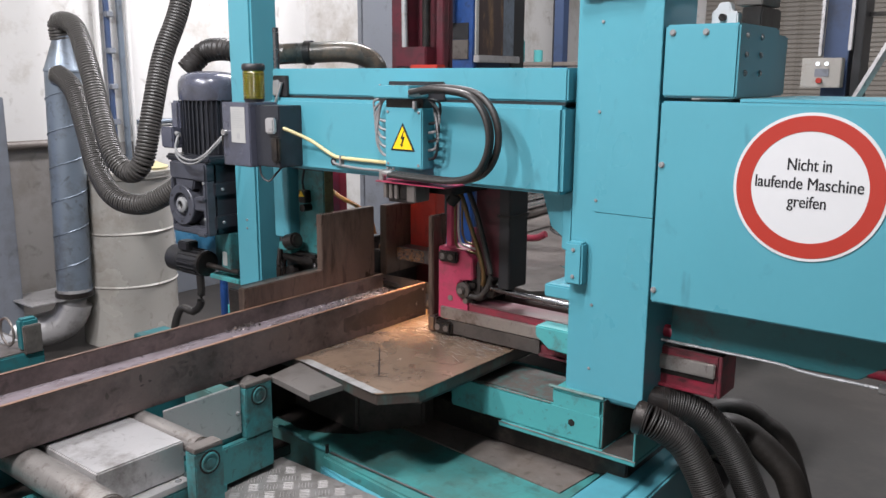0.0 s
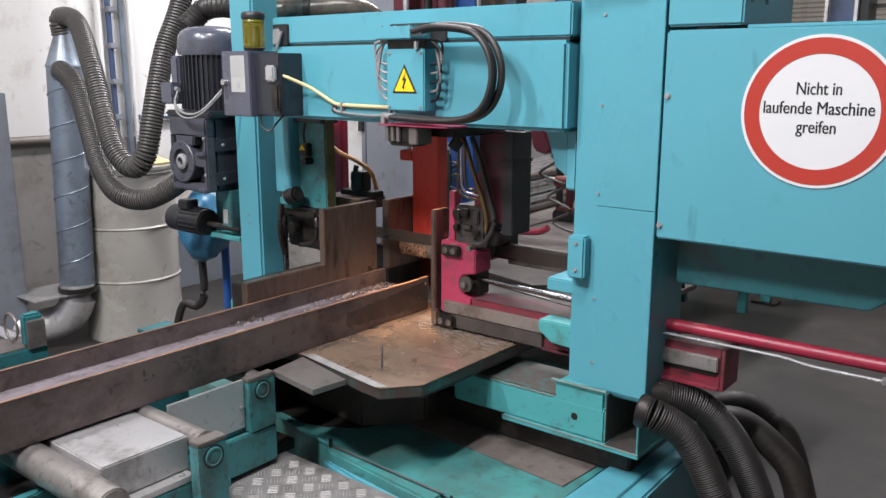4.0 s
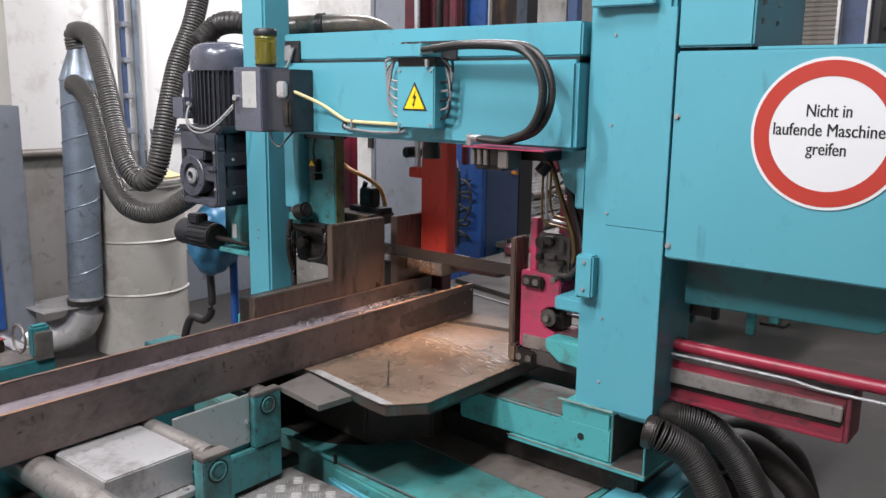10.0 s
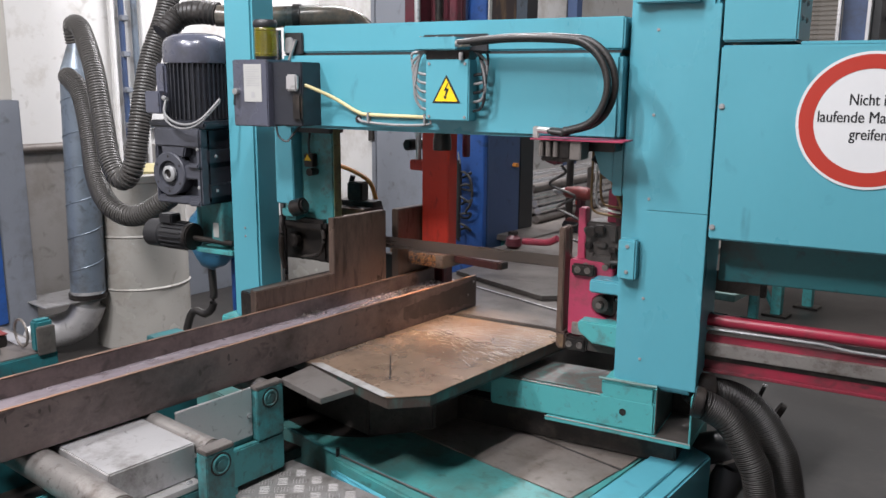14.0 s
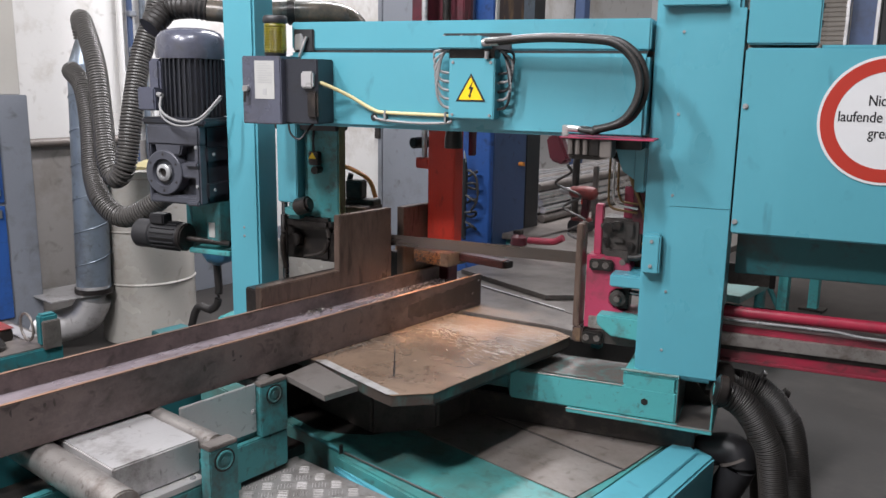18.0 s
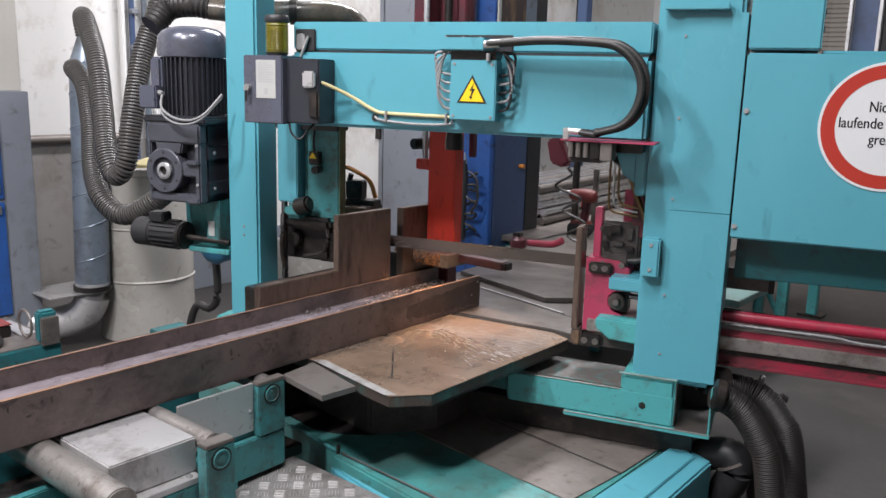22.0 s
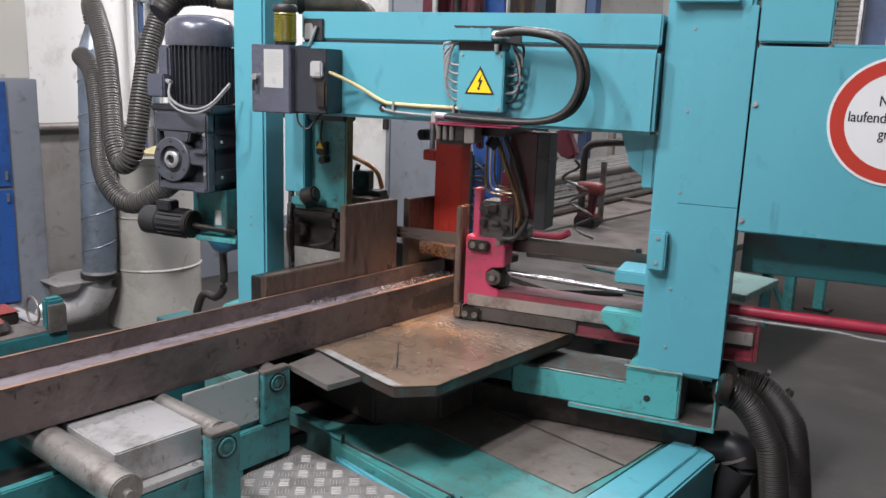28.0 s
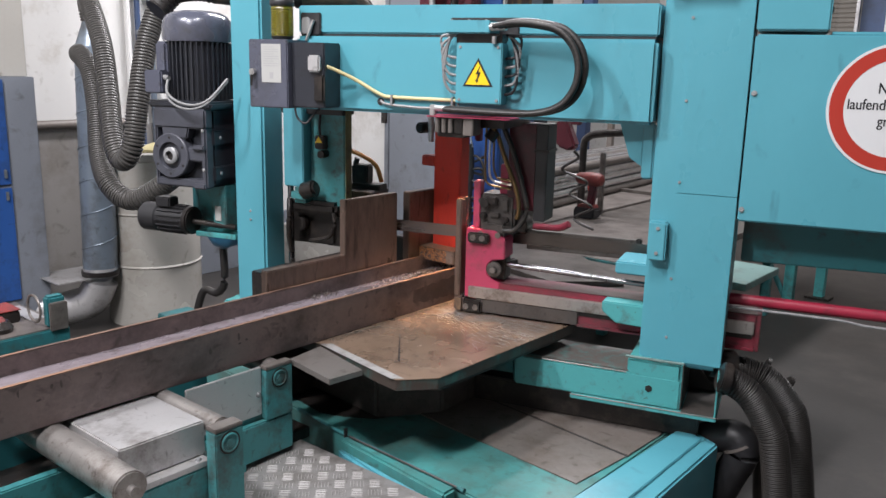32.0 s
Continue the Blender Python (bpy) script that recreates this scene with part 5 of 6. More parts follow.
part("handle", bx(-2.735, -2.72, -0.505, -0.49, 0.86, 0.91, 0.002), BRIGHT, dd)

for y, r, m in ((0.66, 0.022, WALL), (0.74, 0.020, BLUED), (0.84, 0.022, GALV), (0.90, 0.016, WALL)):
    solo("conduit", cyl((-3.32, y, 0.2), (-3.32, y, 4.5), r, seg=14), m, "vertical conduit on the white wall", "pipe", smooth=True, group="conduits on the wall")
solo("wall_pipe", cyl((-3.31, -2.5, 1.24), (-3.31, 0.62, 1.24), 0.03, seg=16), GREY, "dull horizontal pipe on the wall", "pipe", smooth=True)
solo("wall_pipe", cyl((-3.31, 0.92, 1.36), (-3.31, 1.6, 1.36), 0.02, seg=16), GALV, "grey horizontal pipe on the wall", "pipe", smooth=True)
jb2 = thing("pipe_manifold", "blue valve manifold on conduits", "valves")
for z in (1.35, 1.60, 1.85, 2.1):
    part("valve", bx(-3.33, -3.28, 0.715, 0.775, z, z + 0.04, 0.006), CABG, jb2)

bg = thing("blue_sack", "crumpled blue plastic film hung on a pipe", "plastic film")
sb = bmesh.new()
bmesh.ops.create_icosphere(sb, subdivisions=4, radius=1)
for v in sb.verts:
    nn = noise.noise(v.co * 2.1) * 0.18 + noise.noise(v.co * 8) * 0.06
    v.co = Vector((v.co.x * 0.13 * (1 + nn), v.co.y * 0.13 * (1 + nn), v.co.z * 0.19 * (1 + nn * 0.6)))
sb.transform(Matrix.Translation((-1.36, 0.05, 0.90)))
part("film", sb, BAG, bg, "", True)
part("blue_pipe", cyl((-1.33, 0.15, 0.0), (-1.33, 0.15, 0.85), 0.022, seg=14), BLUE, bg, "blue upright pipe", True)
part("black_pipe", tube([(-1.48, 0.10, 0.80), (-1.47, 0.10, 0.5), (-1.52, 0.08, 0.42), (-1.62, 0.05, 0.40), (-1.7, 0.0, 0.0)], 0.022, 30, 12), RUBBER, bg, "black pipe", True)

solo("skirting_board", bx(-3.35, -3.32, 0.8, 4.2, 0.0, 0.42, 0.003), CABG, "grey plinth along the wall", "plinth", "structure")
solo("wall_panel", bx(-3.33, -1.9, 1.9, 1.96, 0.0, 0.34, 0.003), DRUM, "low pale wall panel", "panel", "structure")

# green fixture on the far side of the conveyor
gf = thing("side_stop", "green painted side stop with a clamping ring", "side stop")
part("base", bx(-1.85, -1.30, -1.35, -0.86, 0.42, 0.494, 0.005), TEALV, gf)
part("base_top", bx(-1.84, -1.31, -1.34, -0.87, 0.494, 0.50, 0.002), PLATE, gf, "grimy bare top")
part("tool_block", bx(-1.66, -1.50, -1.14, -0.99, 0.50, 0.555, 0.006), OILY, gf, "brown tool block")
part("red_strip", bx(-1.66, -1.50, -1.145, -0.985, 0.556, 0.560, 0.001), DULLRED, gf, "red strip")
part("loose_sheet", bx(-1.75, -1.48, -0.96, -0.89, 0.50, 0.506, 0.001), SHEET, gf)
part("loose_sheet", bx(-1.70, -1.46, -1.2, -1.15, 0.50, 0.512, 0.002), PLATE, gf)
part("leg", bx(-1.60, -1.40, -1.2, -1.0, 0.0, 0.42, 0.005), TEALD, gf)
part("block", bx(-1.36, -1.305, -0.95, -0.87, 0.50, 0.645, 0.01), TEALV, gf)
part("block_face", bx(-1.303, -1.285, -0.95, -0.87, 0.49, 0.62, 0.004), PLATE, gf, "bare steel face")
part("ring", tube([(-1.40 + 0.062 * math.cos(a * math.pi / 12), -0.97, 0.58 + 0.062 * math.sin(a * math.pi / 12)) for a in range(25)], 0.006, 48, 8), PLATE, gf, "dark steel ring", True)
part("knob", turned([(0.055, 0), (0.06, 0.02), (0.04, 0.05)], (-1.42, -1.12, 0.50)), OILY, gf, "", True)
part("cap", turned([(0.03, 0), (0.02, 0.015)], (-1.42, -1.12, 0.55)), DULLRED, gf, "red cap", True)
solo("green_cover", bx(-1.25, -0.98, -0.45, -0.28, 0.44, 0.475, 0.004), TEALV, "small green cover plate behind the girder", "cover")
solo("cover_post", bx(-1.16, -1.08, -0.40, -0.32, 0.0, 0.44, 0.004), TEALV, "green post under a small cover", "post")

# ---- behind the saw ----
gc = thing("grey_cabinet", "tall plain grey steel cabinet", "cabinet")
part("body", bx(-2.515, -1.85, 2.5, 3.1, 0.0, 3.0, 0.006), CABG, gc)
part("hinge", cyl((-2.52, 2.52, 1.45), (-2.52, 2.52, 1.55), 0.025), OILY, gc)
wd = thing("door_frame", "white door leaf in a grey frame with dark hinge", "door frame")
part("door_leaf", bx(-3.25, -2.622, 2.56, 2.62, 0.0, 2.8, 0.003), WALL, wd)
part("jamb", bx(-2.618, -2.572, 2.55, 2.62, 0.0, 2.8, 0.003), CABG, wd)
part("hinge", bx(-2.64, -2.58, 2.53, 2.55, 1.20, 1.30, 0.004), OILY, wd)

bm_ = thing("blue_machine_column", "blue steel machine column with dark side", "machine column")
# Front and side are separate slabs, the side in a darker, greyer blue.
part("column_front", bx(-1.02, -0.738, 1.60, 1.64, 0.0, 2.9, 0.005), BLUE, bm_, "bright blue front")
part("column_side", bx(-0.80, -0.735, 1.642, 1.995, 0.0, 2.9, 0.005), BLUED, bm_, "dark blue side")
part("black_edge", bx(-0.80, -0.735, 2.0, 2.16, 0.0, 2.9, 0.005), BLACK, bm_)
part("knob", cyl((-0.735, 1.92, 1.17), (-0.70, 1.92, 1.17), 0.014), ORANGE, bm_, "orange knob")
part("black_recess", bx(-0.943, -0.769, 1.592, 1.60, 1.923, 2.021, 0.002), BLACK, bm_)
part("grey_apron", bx(-0.943, -0.769, 1.588, 1.60, 1.807, 1.921, 0.002), PLATE, bm_, "grey sheet apron")
part("round_post", cyl((-0.883, 1.56, 2.021), (-0.883, 1.56, 2.9), 0.03, seg=16), BLUED, bm_, "dark blue round post", True)

co = thing("coiled_air_hose", "black coiled air hose with blow gun", "air hose")
part("coil", tube([(-0.86 + 0.075 * math.cos(a * 0.7), 1.53 + 0.03 * math.sin(a * 0.7), 1.14 - a * 0.0096 + 0.012 * math.sin(a * 1.7)) for a in range(0, 44)], 0.0085, 320, 8), RUBBER, co, "", True)
part("gun", tube([(-0.865, 1.50, 1.22), (-0.855, 1.50, 1.15), (-0.85, 1.50, 1.08), (-0.86, 1.50, 0.90), (-0.855, 1.50, 0.735)], 0.018, 20, 10), BLACK, co, "black blow gun", True)
part("nozzle", cyl((-0.85, 1.50, 1.20), (-0.862, 1.50, 1.27), 0.008, 0.004), BRIGHT, co)
part("hose_tail", tube([(-0.90, 1.52, 1.05), (-0.88, 1.51, 1.12), (-0.82, 1.50, 1.15), (-0.77, 1.51, 1.10), (-0.76, 1.51, 0.98), (-0.80, 1.50, 0.9)], 0.008, 40, 8), RUBBER, co, "", True)

# tool stand on the outfeed table
ts = thing("tool_stand", "dark steel tool stand with bent pipe", "stand")
part("bent_pipe", tube([(-0.619, 2.45, 0.72), (-0.622, 2.45, 1.15), (-0.597, 2.45, 1.227), (-0.526, 2.45, 1.257), (-0.306, 2.45, 1.284), (0.10, 2.45, 1.326)], 0.026, 40, 14), OILY, ts, "dark bent pipe", True)
gn = thing("air_gun", "dark red air tool hung above the bench", "air tool")
part("body", prism([(-0.13, 1.40), (-0.05, 1.43), (0.02, 1.29), (-0.02, 1.26), (-0.10, 1.28)], "y", 1.27, 1.33, 0.012), MAROON, gn)
part("hanger", bx(-0.03, 0.03, 1.28, 1.32, 1.40, 1.56, 0.006), MAROON, gn)
part("cord", cyl((0.0, 1.30, 1.56), (0.0, 1.30, 5.2), 0.004, seg=8), BLACK, gn, "thin black cord")
part("coil", tube([(0.0, 1.30, 1.26), (0.0, 1.34, 1.22), (-0.12, 1.4, 1.16), (-0.13, 1.42, 1.13), (0.0, 1.45, 1.08), (-0.11, 1.5, 1.02), (-0.13, 1.5, 0.99), (0.0, 1.52, 0.93), (-0.12, 1.55, 0.86), (-0.11, 1.55, 0.83), (0.0, 1.55, 0.80)], 0.008, 90, 8), RUBBER, gn, "black curly hose", True)
dl = thing("cordless_drill", "red and black cordless drill standing on the bench", "drill")
part("body", turned([(0.022, 0), (0.036, 0.02), (0.042, 0.07), (0.044, 0.14), (0.036, 0.185), (0.012, 0.20)], (-0.50, 2.18, 0.99), "x", 22), DULLRED, dl, "dark red motor body", True)
part("red_shell", turned([(0.0435, 0), (0.0455, 0.03), (0.0455, 0.075), (0.040, 0.09)], (-0.415, 2.18, 0.99), "x", 22), DULLRED, dl, "red shell", True)
part("chuck", turned([(0.008, 0), (0.020, 0.02), (0.024, 0.05), (0.024, 0.085)], (-0.583, 2.18, 0.99), "x", 18), SHEET, dl, "bright drill chuck", True)
part("grip", prism([(-0.405, 0.965), (-0.345, 0.965), (-0.350, 0.90), (-0.365, 0.81), (-0.415, 0.81), (-0.405, 0.90)], "y", 2.158, 2.202, 0.012), MAROON, dl)
part("trigger", prism([(-0.412, 0.955), (-0.398, 0.955), (-0.398, 0.91), (-0.410, 0.915)], "y", 2.165, 2.195, 0.004), RED, dl, "red trigger")
part("battery", prism([(-0.485, 0.737), (-0.345, 0.737), (-0.335, 0.75), (-0.335, 0.795), (-0.36, 0.815), (-0.46, 0.815), (-0.487, 0.79)], "y", 2.13, 2.23, 0.008), BLACK, dl, "black battery")
part("battery_cap", prism([(-0.475, 0.80), (-0.345, 0.80), (-0.355, 0.825), (-0.45, 0.828)], "y", 2.135, 2.225, 0.006), DULLRED, dl, "worn red cap")
ag = thing("angle_grinder", "red handled grinder lying on the outfeed table", "grinder")
part("handle", tube([(-0.33, 1.45, 0.785), (-0.25, 1.45, 0.79), (-0.16, 1.45, 0.80), (-0.10, 1.45, 0.83)], 0.02, 20, 12), PINKD, ag, "red handle", True)
part("head", turned([(0.03, 0), (0.05, 0.02), (0.045, 0.06), (0.02, 0.08)], (-0.40, 1.45, 0.735)), MAROON, ag, "", True)
part("cap", bx(-0.43, -0.38, 1.43, 1.47, 0.81, 0.835, 0.004), OILY, ag)

tr = thing("tube_rack", "rack with bundles of bright steel tubes", "tube rack")
for row in range(5):
    for i in range(9):
        x = -0.77 - 0.012 * row - 0.06 * i + random.uniform(-0.006, 0.006)
        z = 0.765 + row * 0.052 + random.uniform(-0.004, 0.004)
        y = 2.2 + random.uniform(0, 0.1) + (0.25 * random.random() if x > -0.74 else 0)
        part("tube", cyl((x, y, z), (x - 0.15, y + 2.3, z), random.choice((0.026, 0.029, 0.022)), seg=14), TUBE if (row + i) % 4 else PLATE, tr, "", True)
part("rack_shelf", bx(-1.3, -0.47, 1.75, 4.4, 0.70, 0.735, 0.004), PLATE, tr)
part("rack_post", bx(-0.482, -0.450, 2.435, 2.465, 0.72, 1.138, 0.003), PLATE, tr)
part("rack_post", bx(-0.47, -0.44, 3.9, 3.93, 0.0, 1.3, 0.003), PLATE, tr)
part("rack_base", bx(-1.25, -0.5, 1.8, 4.35, 0.60, 0.70, 0.004), TEALD, tr)

rp = thing("rusty_plate", "dark brown steel plate with rust runs", "steel plate")
part("plate", bx(-0.733, -0.722, 1.637, 1.895, 1.832, 2.9, 0.002), RODP, rp)
part("edge", bx(-0.733, -0.719, 1.607, 1.633, 1.832, 2.9, 0.002), PAPER, rp, "pale edge")
part("shelf", bx(-0.733, -0.690, 1.597, 2.042, 1.787, 1.830, 0.003), SHEET, rp, "pale shelf edge")
part("side_panel", bx(-0.733, -0.726, 1.899, 2.022, 1.832, 2.9, 0.002), GALV, rp, "light blue panel")
bs = thing("hall_column", "blue hall column by the white wall", "column")
part("column", bx(-2.82, -2.70, 6.0, 6.12, 0.0, 5.2, 0.004), BLUED, bs)
wb = thing("far_bench", "far workbench with small green tools", "workbench")
part("top", bx(-3.2, -1.9, 5.2, 5.9, 1.82, 1.86, 0.004), GREY, wb)
for x in (-3.1, -2.0):
    part("leg", bx(x - 0.03, x + 0.03, 5.3, 5.36, 0, 1.82, 0.003), GREY, wb)
part("tool", bx(-2.93, -2.83, 5.35, 5.42, 1.86, 2.10, 0.01), TEALD, wb)
part("tool", cyl((-2.65, 5.4, 1.86), (-2.65, 5.4, 1.99), 0.05, seg=14), TEALF, wb)

# far right: machine legs, blue column with control panel
fl = thing("far_machine_legs", "teal machine legs standing on the floor", "machine stand")
for x, y in ((0.58, 4.06), (0.47, 3.67), (-0.15, 3.9)):
    part("leg", bx(x - 0.035, x + 0.035, y - 0.035, y + 0.035, 0.015, 0.9, 0.004), TEALF, fl)
    part("foot_plate", bx(x - 0.09, x + 0.09, y - 0.07, y + 0.07, 0.0, 0.018, 0.003), OILY, fl)
part("top_rail", bx(-0.3, 0.95, 3.62, 4.3, 0.9, 1.0, 0.005), TEALD, fl)
part("brace", tube([(0.45, 3.67, 0.05), (0.0, 3.67, 0.85)], 0.02, 4, 8), TEALD, fl)
bcn = thing("blue_mast", "blue steel mast with white edges and a control panel", "machine mast")
part("mast", bx(0.63, 0.80, 4.05, 4.3, 1.0, 3.4, 0.005), BLUED, bcn)
part("edge", bx(0.605, 0.628, 4.0, 4.05, 1.86, 3.3, 0.003), SHEET, bcn)
part("edge", bx(0.802, 0.825, 4.0, 4.05, 1.90, 3.3, 0.003), SHEET, bcn)
part("black_cover", bx(0.828, 0.885, 4.05, 4.3, 1.0, 3.4, 0.005), BLACK, bcn)
cpn = part("control_panel", bx(0.527, 0.795, 3.9, 4.0, 1.638, 1.847, 0.005), DRUM, bcn, "cream control panel")
for x in (0.37, 0.57):
    part("lit_button", cyl((0.527 + x * 0.297, 3.9, 1.805), (0.527 + x * 0.297, 3.892, 1.805), 0.014, seg=14), LIT, cpn, "lit white button")
part("panel_field", bx(0.62, 0.715, 3.896, 3.9, 1.716, 1.771, 0), CABG, cpn)
part("stop_button", cyl((0.655, 3.9, 1.688), (0.655, 3.88, 1.688), 0.02, seg=16), SRED, cpn, "red stop button")
ldr = thing("leaning_strut", "pale metal strut leaning by the far machine", "strut")
part("strut", cyl((0.9, 3.9, 1.55), (1.12, 3.9, 2.0), 0.03, seg=4), SHEET, ldr)
part("frame_post", bx(0.824, 0.854, 4.18, 4.22, 1.55, 2.141, 0.003), OILY, ldr, "dark frame post")
part("frame_bar", bx(0.824, 1.9, 4.18, 4.22, 2.141, 2.171, 0.003), OILY, ldr, "dark frame bar")
part("strut_base", bx(0.94, 1.7, 3.8, 4.25, 1.49, 1.55, 0.005), TEALD, ldr)
part("strut_post", bx(1.60, 1.68, 3.85, 3.95, 0.0, 1.49, 0.005), TEALD, ldr)
# ---- bending hoses: short rigid pieces that follow two shapes ----
H1A = [(-2.552, -0.012, 1.90), (-2.54, -0.02, 2.0), (-2.374, -0.01, 1.966), (-2.134, -0.078, 1.738), (-1.946, -0.132, 1.469), (-1.778, -0.18, 1.285), (-1.65, -0.166, 1.2), (-1.559, -0.139, 1.275), (-1.559, -0.075, 1.509), (-1.6, 0.037, 1.796), (-1.611, 0.166, 2.061), (-1.658, 0.319, 2.5)]
H1B = [(-2.552, -0.012, 1.90), (-2.54, -0.03, 2.0), (-2.40, -0.086, 1.977), (-2.166, -0.154, 1.749), (-2.002, -0.223, 1.479), (-1.856, -0.293, 1.265), (-1.757, -0.305, 1.164), (-1.68, -0.285, 1.248), (-1.693, -0.226, 1.505), (-1.747, -0.126, 1.793), (-1.765, 0.001, 2.073), (-1.822, 0.145, 2.5)]
H2A = [(-2.53, -0.045, 1.66), (-2.458, -0.084, 1.701), (-2.281, -0.098, 1.614), (-2.1, -0.143, 1.402), (-1.928, -0.192, 1.2), (-1.744, -0.211, 1.071), (-1.588, -0.161, 1.039), (-1.447, -0.099, 1.096), (-1.30, -0.0, 1.22)]
H2B = [(-2.53, -0.045, 1.66), (-2.461, -0.143, 1.711), (-2.3, -0.165, 1.624), (-2.139, -0.223, 1.412), (-1.996, -0.3, 1.179), (-1.839, -0.341, 1.039), (-1.697, -0.308, 0.967), (-1.555, -0.24, 1.029), (-1.42, -0.12, 1.17)]


def ribbed_piece(length, r, ribs):
    b = bmesh.new()
    rings, seg, steps = [], 18, ribs * 4
    for i in range(steps + 1):
        rad = r * (0.84, 0.975, 1.0, 0.975)[i % 4]
        z = ((i // 4 + (0.0, 0.2, 0.5, 0.8)[i % 4]) / ribs - 0.5) * length
        rings.append([b.verts.new((rad * math.cos(2 * math.pi * k / seg), rad * math.sin(2 * math.pi * k / seg), z)) for k in range(seg)])
    for r0, r1 in zip(rings, rings[1:]):
        for k in range(seg):
            b.faces.new((r0[k], r0[(k + 1) % seg], r1[(k + 1) % seg], r1[k]))
    b.faces.new(rings[0][::-1])
    b.faces.new(rings[-1])
    return b


def chain(parent, name, line, count, r, ribs, material, over):
    """Pieces of a hose, at rest along the line."""
    p = curve(line, count)
    length = sum((b - a).length for a, b in zip(p, p[1:])) / count
    first = part(name, ribbed_piece(length * over, r, ribs) if ribs else turned([(r * math.cos(a), -length / 2 + r * math.sin(a)) for a in (-1.4, -1.0, -0.6, -0.3)] + [(r, -length / 2), (r, length / 2)] + [(r * math.cos(a), length / 2 + r * math.sin(a)) for a in (0.3, 0.6, 1.0, 1.4)], (0, 0, 0), "z", 14), material, parent, "", True)
    return [first] + [tagged(new(name, first.data)) for _ in range(count - 1)]


def along(line, count):
    """Poses of the pieces along a line."""
    p = curve(line, count)
    return [Matrix.Translation((a + b) / 2) @ (b - a).to_track_quat("Z", "Y").to_matrix().to_4x4() for a, b in zip(p, p[1:])]


hoses = []
for name, A, B, cnt, rad, lab in (("extraction_hose", H1A, H1B, 82, 0.056, "grey ribbed extraction hose hanging in a loop"), ("extraction_hose", H2A, H2B, 58, 0.056, "grey ribbed extraction hose sagging to the saw drive")):
    h = thing(name, lab, "hose", "extraction hoses")
    pieces = chain(h, "hose_piece", A, cnt, rad, 2, HOSE, 1.03)
    for o in pieces:
        o.parent = h
    hoses.append((pieces, A, B, cnt))

# hoses at the column's foot: they turn with the frame and hang closer to it at the end
HOSES = []
for A, B, rad, cnt, ribs, lab in (
    ([(1.314, -0.336, 0.699), (1.368, -0.325, 0.688), (1.444, -0.277, 0.627), (1.514, -0.255, 0.502), (1.559, -0.256, 0.37), (1.586, -0.275, 0.05)],
     [(1.312, -0.305, 0.682), (1.348, -0.292, 0.669), (1.41, -0.29, 0.631), (1.472, -0.29, 0.541), (1.509, -0.29, 0.435), (1.56, -0.29, 0.05)], 0.049, 54, 2, "black corrugated hose curving to the floor"),
    ([(1.26, -0.21, 0.70), (1.408, -0.134, 0.679), (1.505, -0.083, 0.584), (1.58, -0.061, 0.445), (1.627, -0.062, 0.306), (1.655, -0.082, 0.05)],
     [(1.27, -0.16, 0.66), (1.365, -0.10, 0.650), (1.447, -0.10, 0.635), (1.522, -0.10, 0.565), (1.572, -0.10, 0.453), (1.635, -0.10, 0.05)], 0.050, 64, 2, "black corrugated hose curving to the floor"),
    ([(1.38, 0.10, 0.535), (1.49, 0.10, 0.553), (1.611, 0.10, 0.483), (1.678, 0.10, 0.385), (1.75, 0.10, 0.05)],
     [(1.30, -0.02, 0.56), (1.36, 0.0, 0.57), (1.44, 0.02, 0.50), (1.50, 0.02, 0.36), (1.54, 0.02, 0.05)], 0.047, 30, 0, "smooth dark rubber hose curving to the floor"),
    ([(1.30, 0.26, 0.49), (1.421, 0.26, 0.552), (1.512, 0.26, 0.519), (1.605, 0.26, 0.431), (1.72, 0.26, 0.05)],
     [(1.30, 0.10, 0.54), (1.37, 0.12, 0.53), (1.43, 0.13, 0.46), (1.47, 0.13, 0.33), (1.50, 0.13, 0.05)], 0.047, 30, 0, "smooth dark rubber hose curving to the floor"),
):
    h = thing("rubber_hose", lab, "hose", "hoses at the column foot")
    pieces = chain(h, "hose_piece", A, cnt, rad, ribs, RUBBER if ribs else RUBBERD, 1.03 if ribs else 1.35)
    for o in pieces:
        o.parent = h
    if not ribs:
        part("clamp_ring", cyl(Vector(A[1]).lerp(Vector(A[2]), 0.2), Vector(A[1]).lerp(Vector(A[2]), 0.35), rad * 1.07, seg=20), OILY, h, "steel hose clamp", True)
    if ribs:
        part("clamp_ring", cyl(A[0], Vector(A[0]).lerp(Vector(A[1]), 0.55), rad * 1.04, seg=28, w=0.004), OILY, h, "black hose clamp band", True)
    HOSES.append((h, pieces, A, B))

# looped supply hoses between the beam and the sliding guide
lp = thing("supply_hose_loop", "black supply hoses in a loop on the beam", "hose")


def loop_line(s, wide, y):
    e, r = 0.42 + s, 0.134 + wide
    c = 0.69 + s * 0.44 + wide
    top, bottom = 1.828 + wide * 0.5, 1.547
    mid, r = (top + bottom) / 2, (top - bottom) / 2
    pts = [(0.50, y + 0.02, top - 0.005), ((0.50 + c) / 2, y, top + 0.006)]
    pts += [(c + r * math.sin(a), y - 0.01 * math.sin(a), mid + r * math.cos(a)) for a in (0, 0.5, 1.0, 1.5, 2.0, 2.5, math.pi)]
    pts += [((c + e) / 2 + 0.02, y, bottom - 0.004), (e, y, bottom)]
    return pts


loops = []
for wide, y, rad in ((0.0, -0.425, 0.0115), (0.015, -0.408, 0.0115), (0.006, -0.447, 0.009)):
    pieces = chain(lp, "hose_piece", loop_line(0, wide, y), 60, rad, 0, RUBBER, 1.25)
    for o in pieces:
        o.parent = lp
    loops.append((pieces, wide, y))


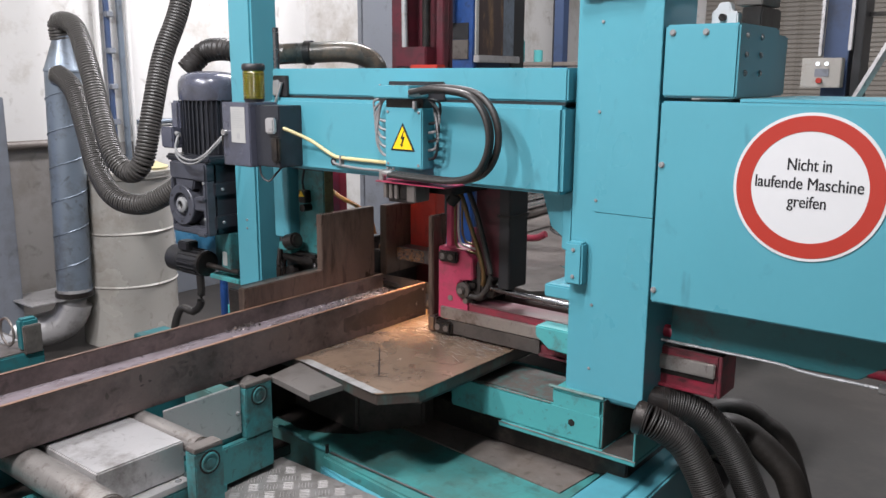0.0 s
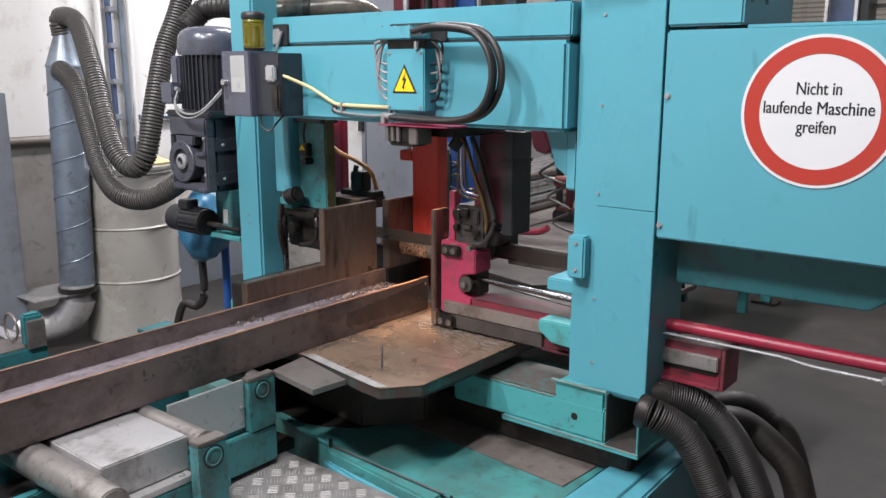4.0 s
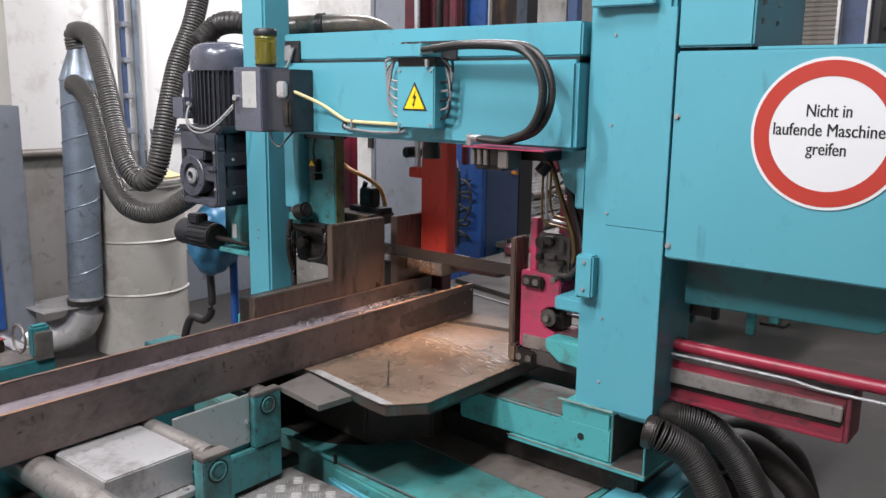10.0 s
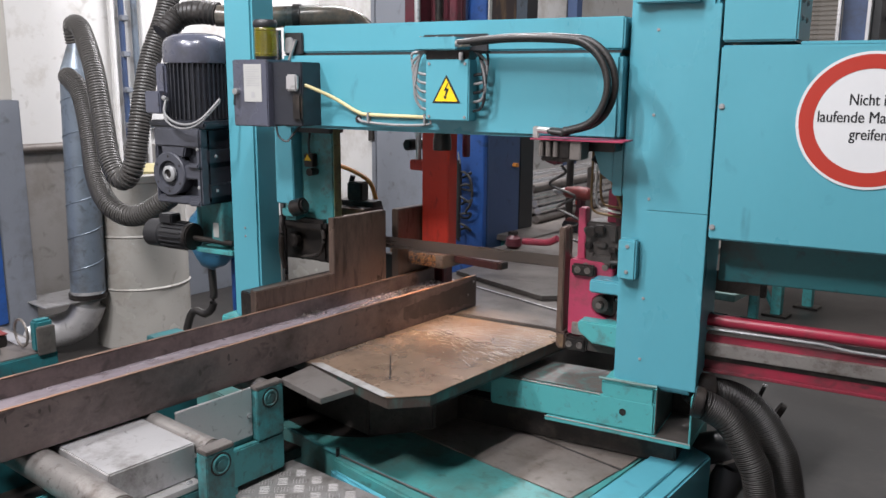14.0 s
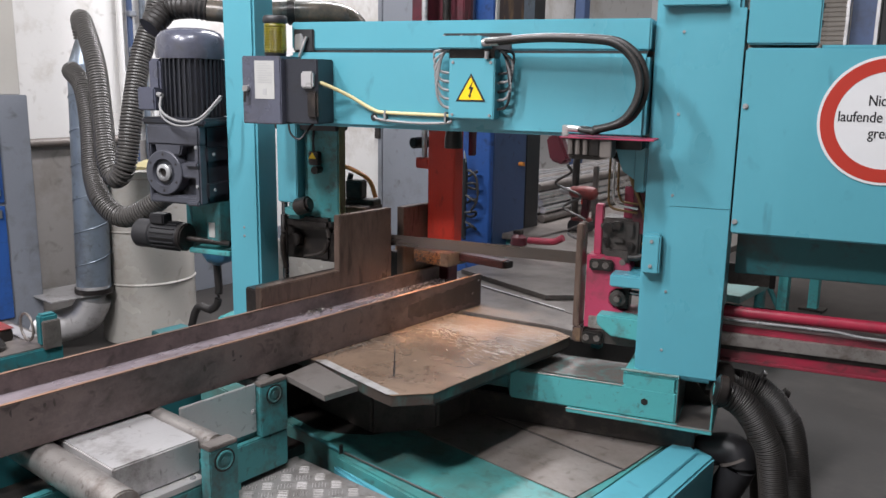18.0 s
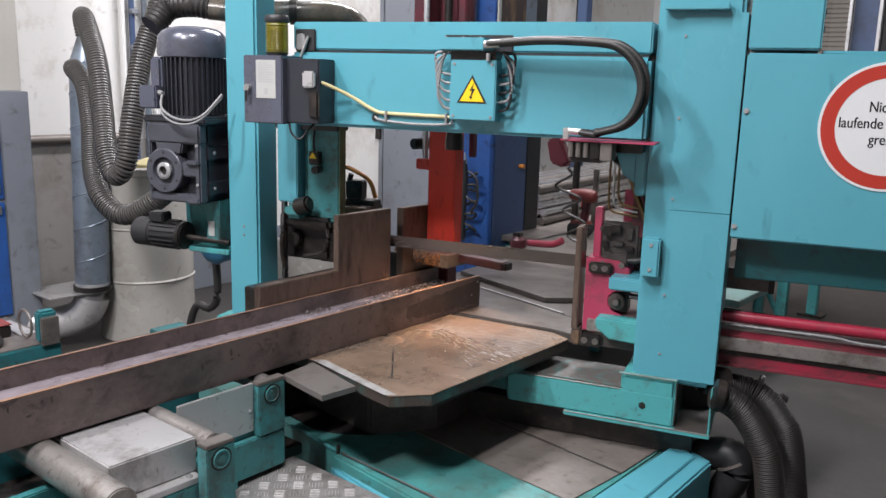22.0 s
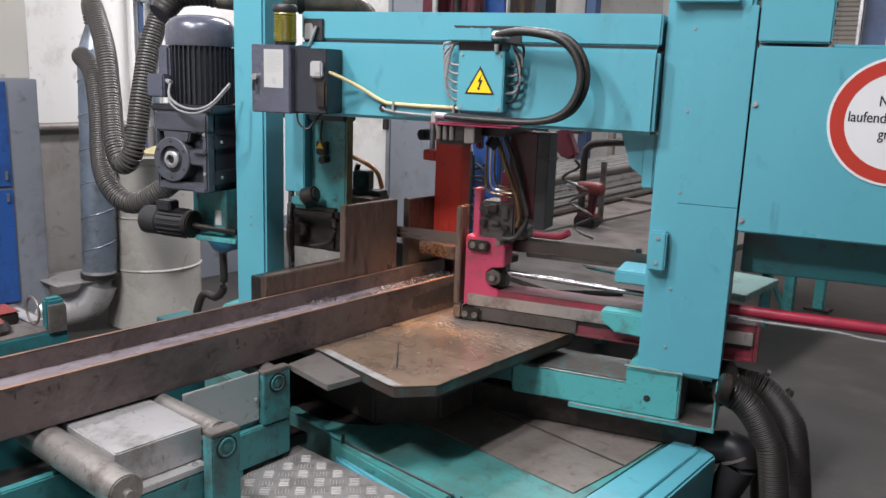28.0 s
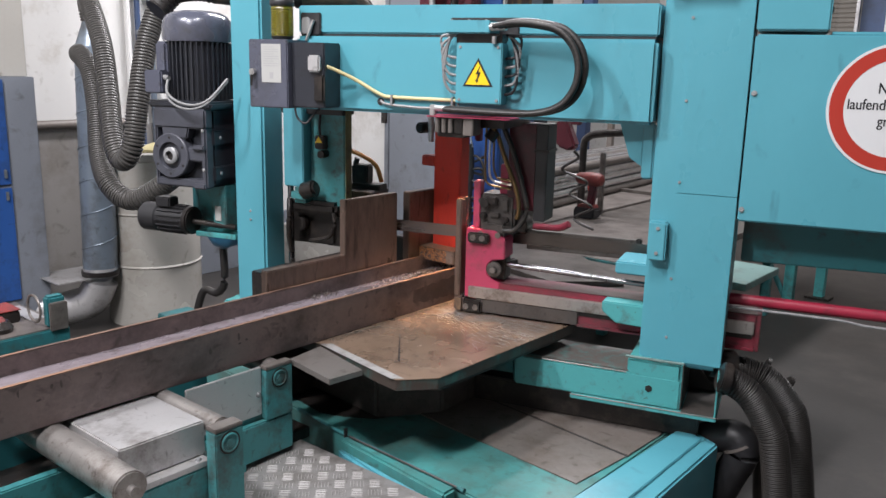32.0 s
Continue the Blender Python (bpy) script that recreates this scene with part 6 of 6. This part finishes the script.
# ---- what moves ----
def line_of(table, t):
    """A value on straight lines between (seconds, value) rows."""
    if t <= table[0][0]:
        return table[0][1]
    for (a, u), (b, v) in zip(table, table[1:]):
        if t <= b:
            return u + (v - u) * (t - a) / (b - a)
    return table[-1][1]


TURN = [(0, 0), (11.40, 0), (15.45, 16.75), (15.75, 17.3), (32, 17.3)]
LIFT = [(0, -0.1755), (3.05, -0.006), (3.2, 0), (32, 0)]
SLIDE = [(0, 0), (8.36, 0), (10.45, 0.415), (24.0, 0.415), (27.9, -0.085), (32, -0.085)]
FEED = [(0, 0), (8.15, 0), (8.45, 0.07), (9.0, 0.217), (9.15, 0.230), (10.4, 0.267), (32, 0.267)]
DROP = [(0, 0), (28.48, 0), (28.85, -0.054), (32, -0.054)]


def keys(*tables):
    """Key times round every bend of the tables."""
    out = {0.0, 32.0}
    for table in tables:
        for (a, u), (b, v) in zip(table, table[1:]):
            out |= {a, b}
            if u != v:
                n = max(2, round((b - a) / 0.5))
                out |= {a + (b - a) * k / n for k in range(n + 1)}
            else:
                out |= {min(b, a + 0.15), max(a, b - 0.15)}
    out = sorted(out)
    return [t for i, t in enumerate(out) if i == 0 or t - out[i - 1] > 0.05]


def motions():
    turn = lambda t: Matrix.Rotation(radians(line_of(TURN, t)), 4, "Z")
    walk(fr, [(t, turn(t)) for t in keys(TURN)])
    for h, pieces, A, B in HOSES:
        times = keys(TURN)
        walk(h, [(t, turn(t)) for t in times])
        shapes = [along([Vector(a).lerp(Vector(b), line_of(TURN, t) / 17.3) for a, b in zip(A, B)], len(pieces)) for t in times]
        for i, o in enumerate(pieces):
            walk(o, [(t, shape[i]) for t, shape in zip(times, shapes)])
    for o in (hd, lp):
        walk(o, [(t, turn(t) @ Matrix.Translation((0, 0, line_of(LIFT, t)))) for t in keys(TURN, LIFT)])
    walk(gu, [(t, turn(t) @ Matrix.Translation((line_of(SLIDE, t), 0, line_of(LIFT, t)))) for t in keys(TURN, LIFT, SLIDE)])
    walk(cs, [(t, turn(t) @ Matrix.Translation((line_of(SLIDE, t), 0, 0))) for t in keys(TURN, SLIDE)])
    walk(gd, [(t, Matrix.Translation((0, line_of(FEED, t), 0))) for t in keys(FEED)])
    walk(va, [(t, Matrix.Translation((0, 0, line_of(DROP, t)))) for t in keys(DROP)])
    for pieces, A, B, cnt in hoses:
        times = keys(TURN)
        shapes = []
        for t in times:
            f = line_of(TURN, t) / 17.3
            shapes.append(along([Vector(a).lerp(Vector(b), f) for a, b in zip(A, B)], cnt))
        for i, o in enumerate(pieces):
            walk(o, [(t, shape[i]) for t, shape in zip(times, shapes)])
    for pieces, wide, y in loops:
        times = keys(SLIDE)
        shapes = [along(loop_line(line_of(SLIDE, t), wide, y), len(pieces)) for t in times]
        for i, o in enumerate(pieces):
            walk(o, [(t, shape[i]) for t, shape in zip(times, shapes)])


motions()
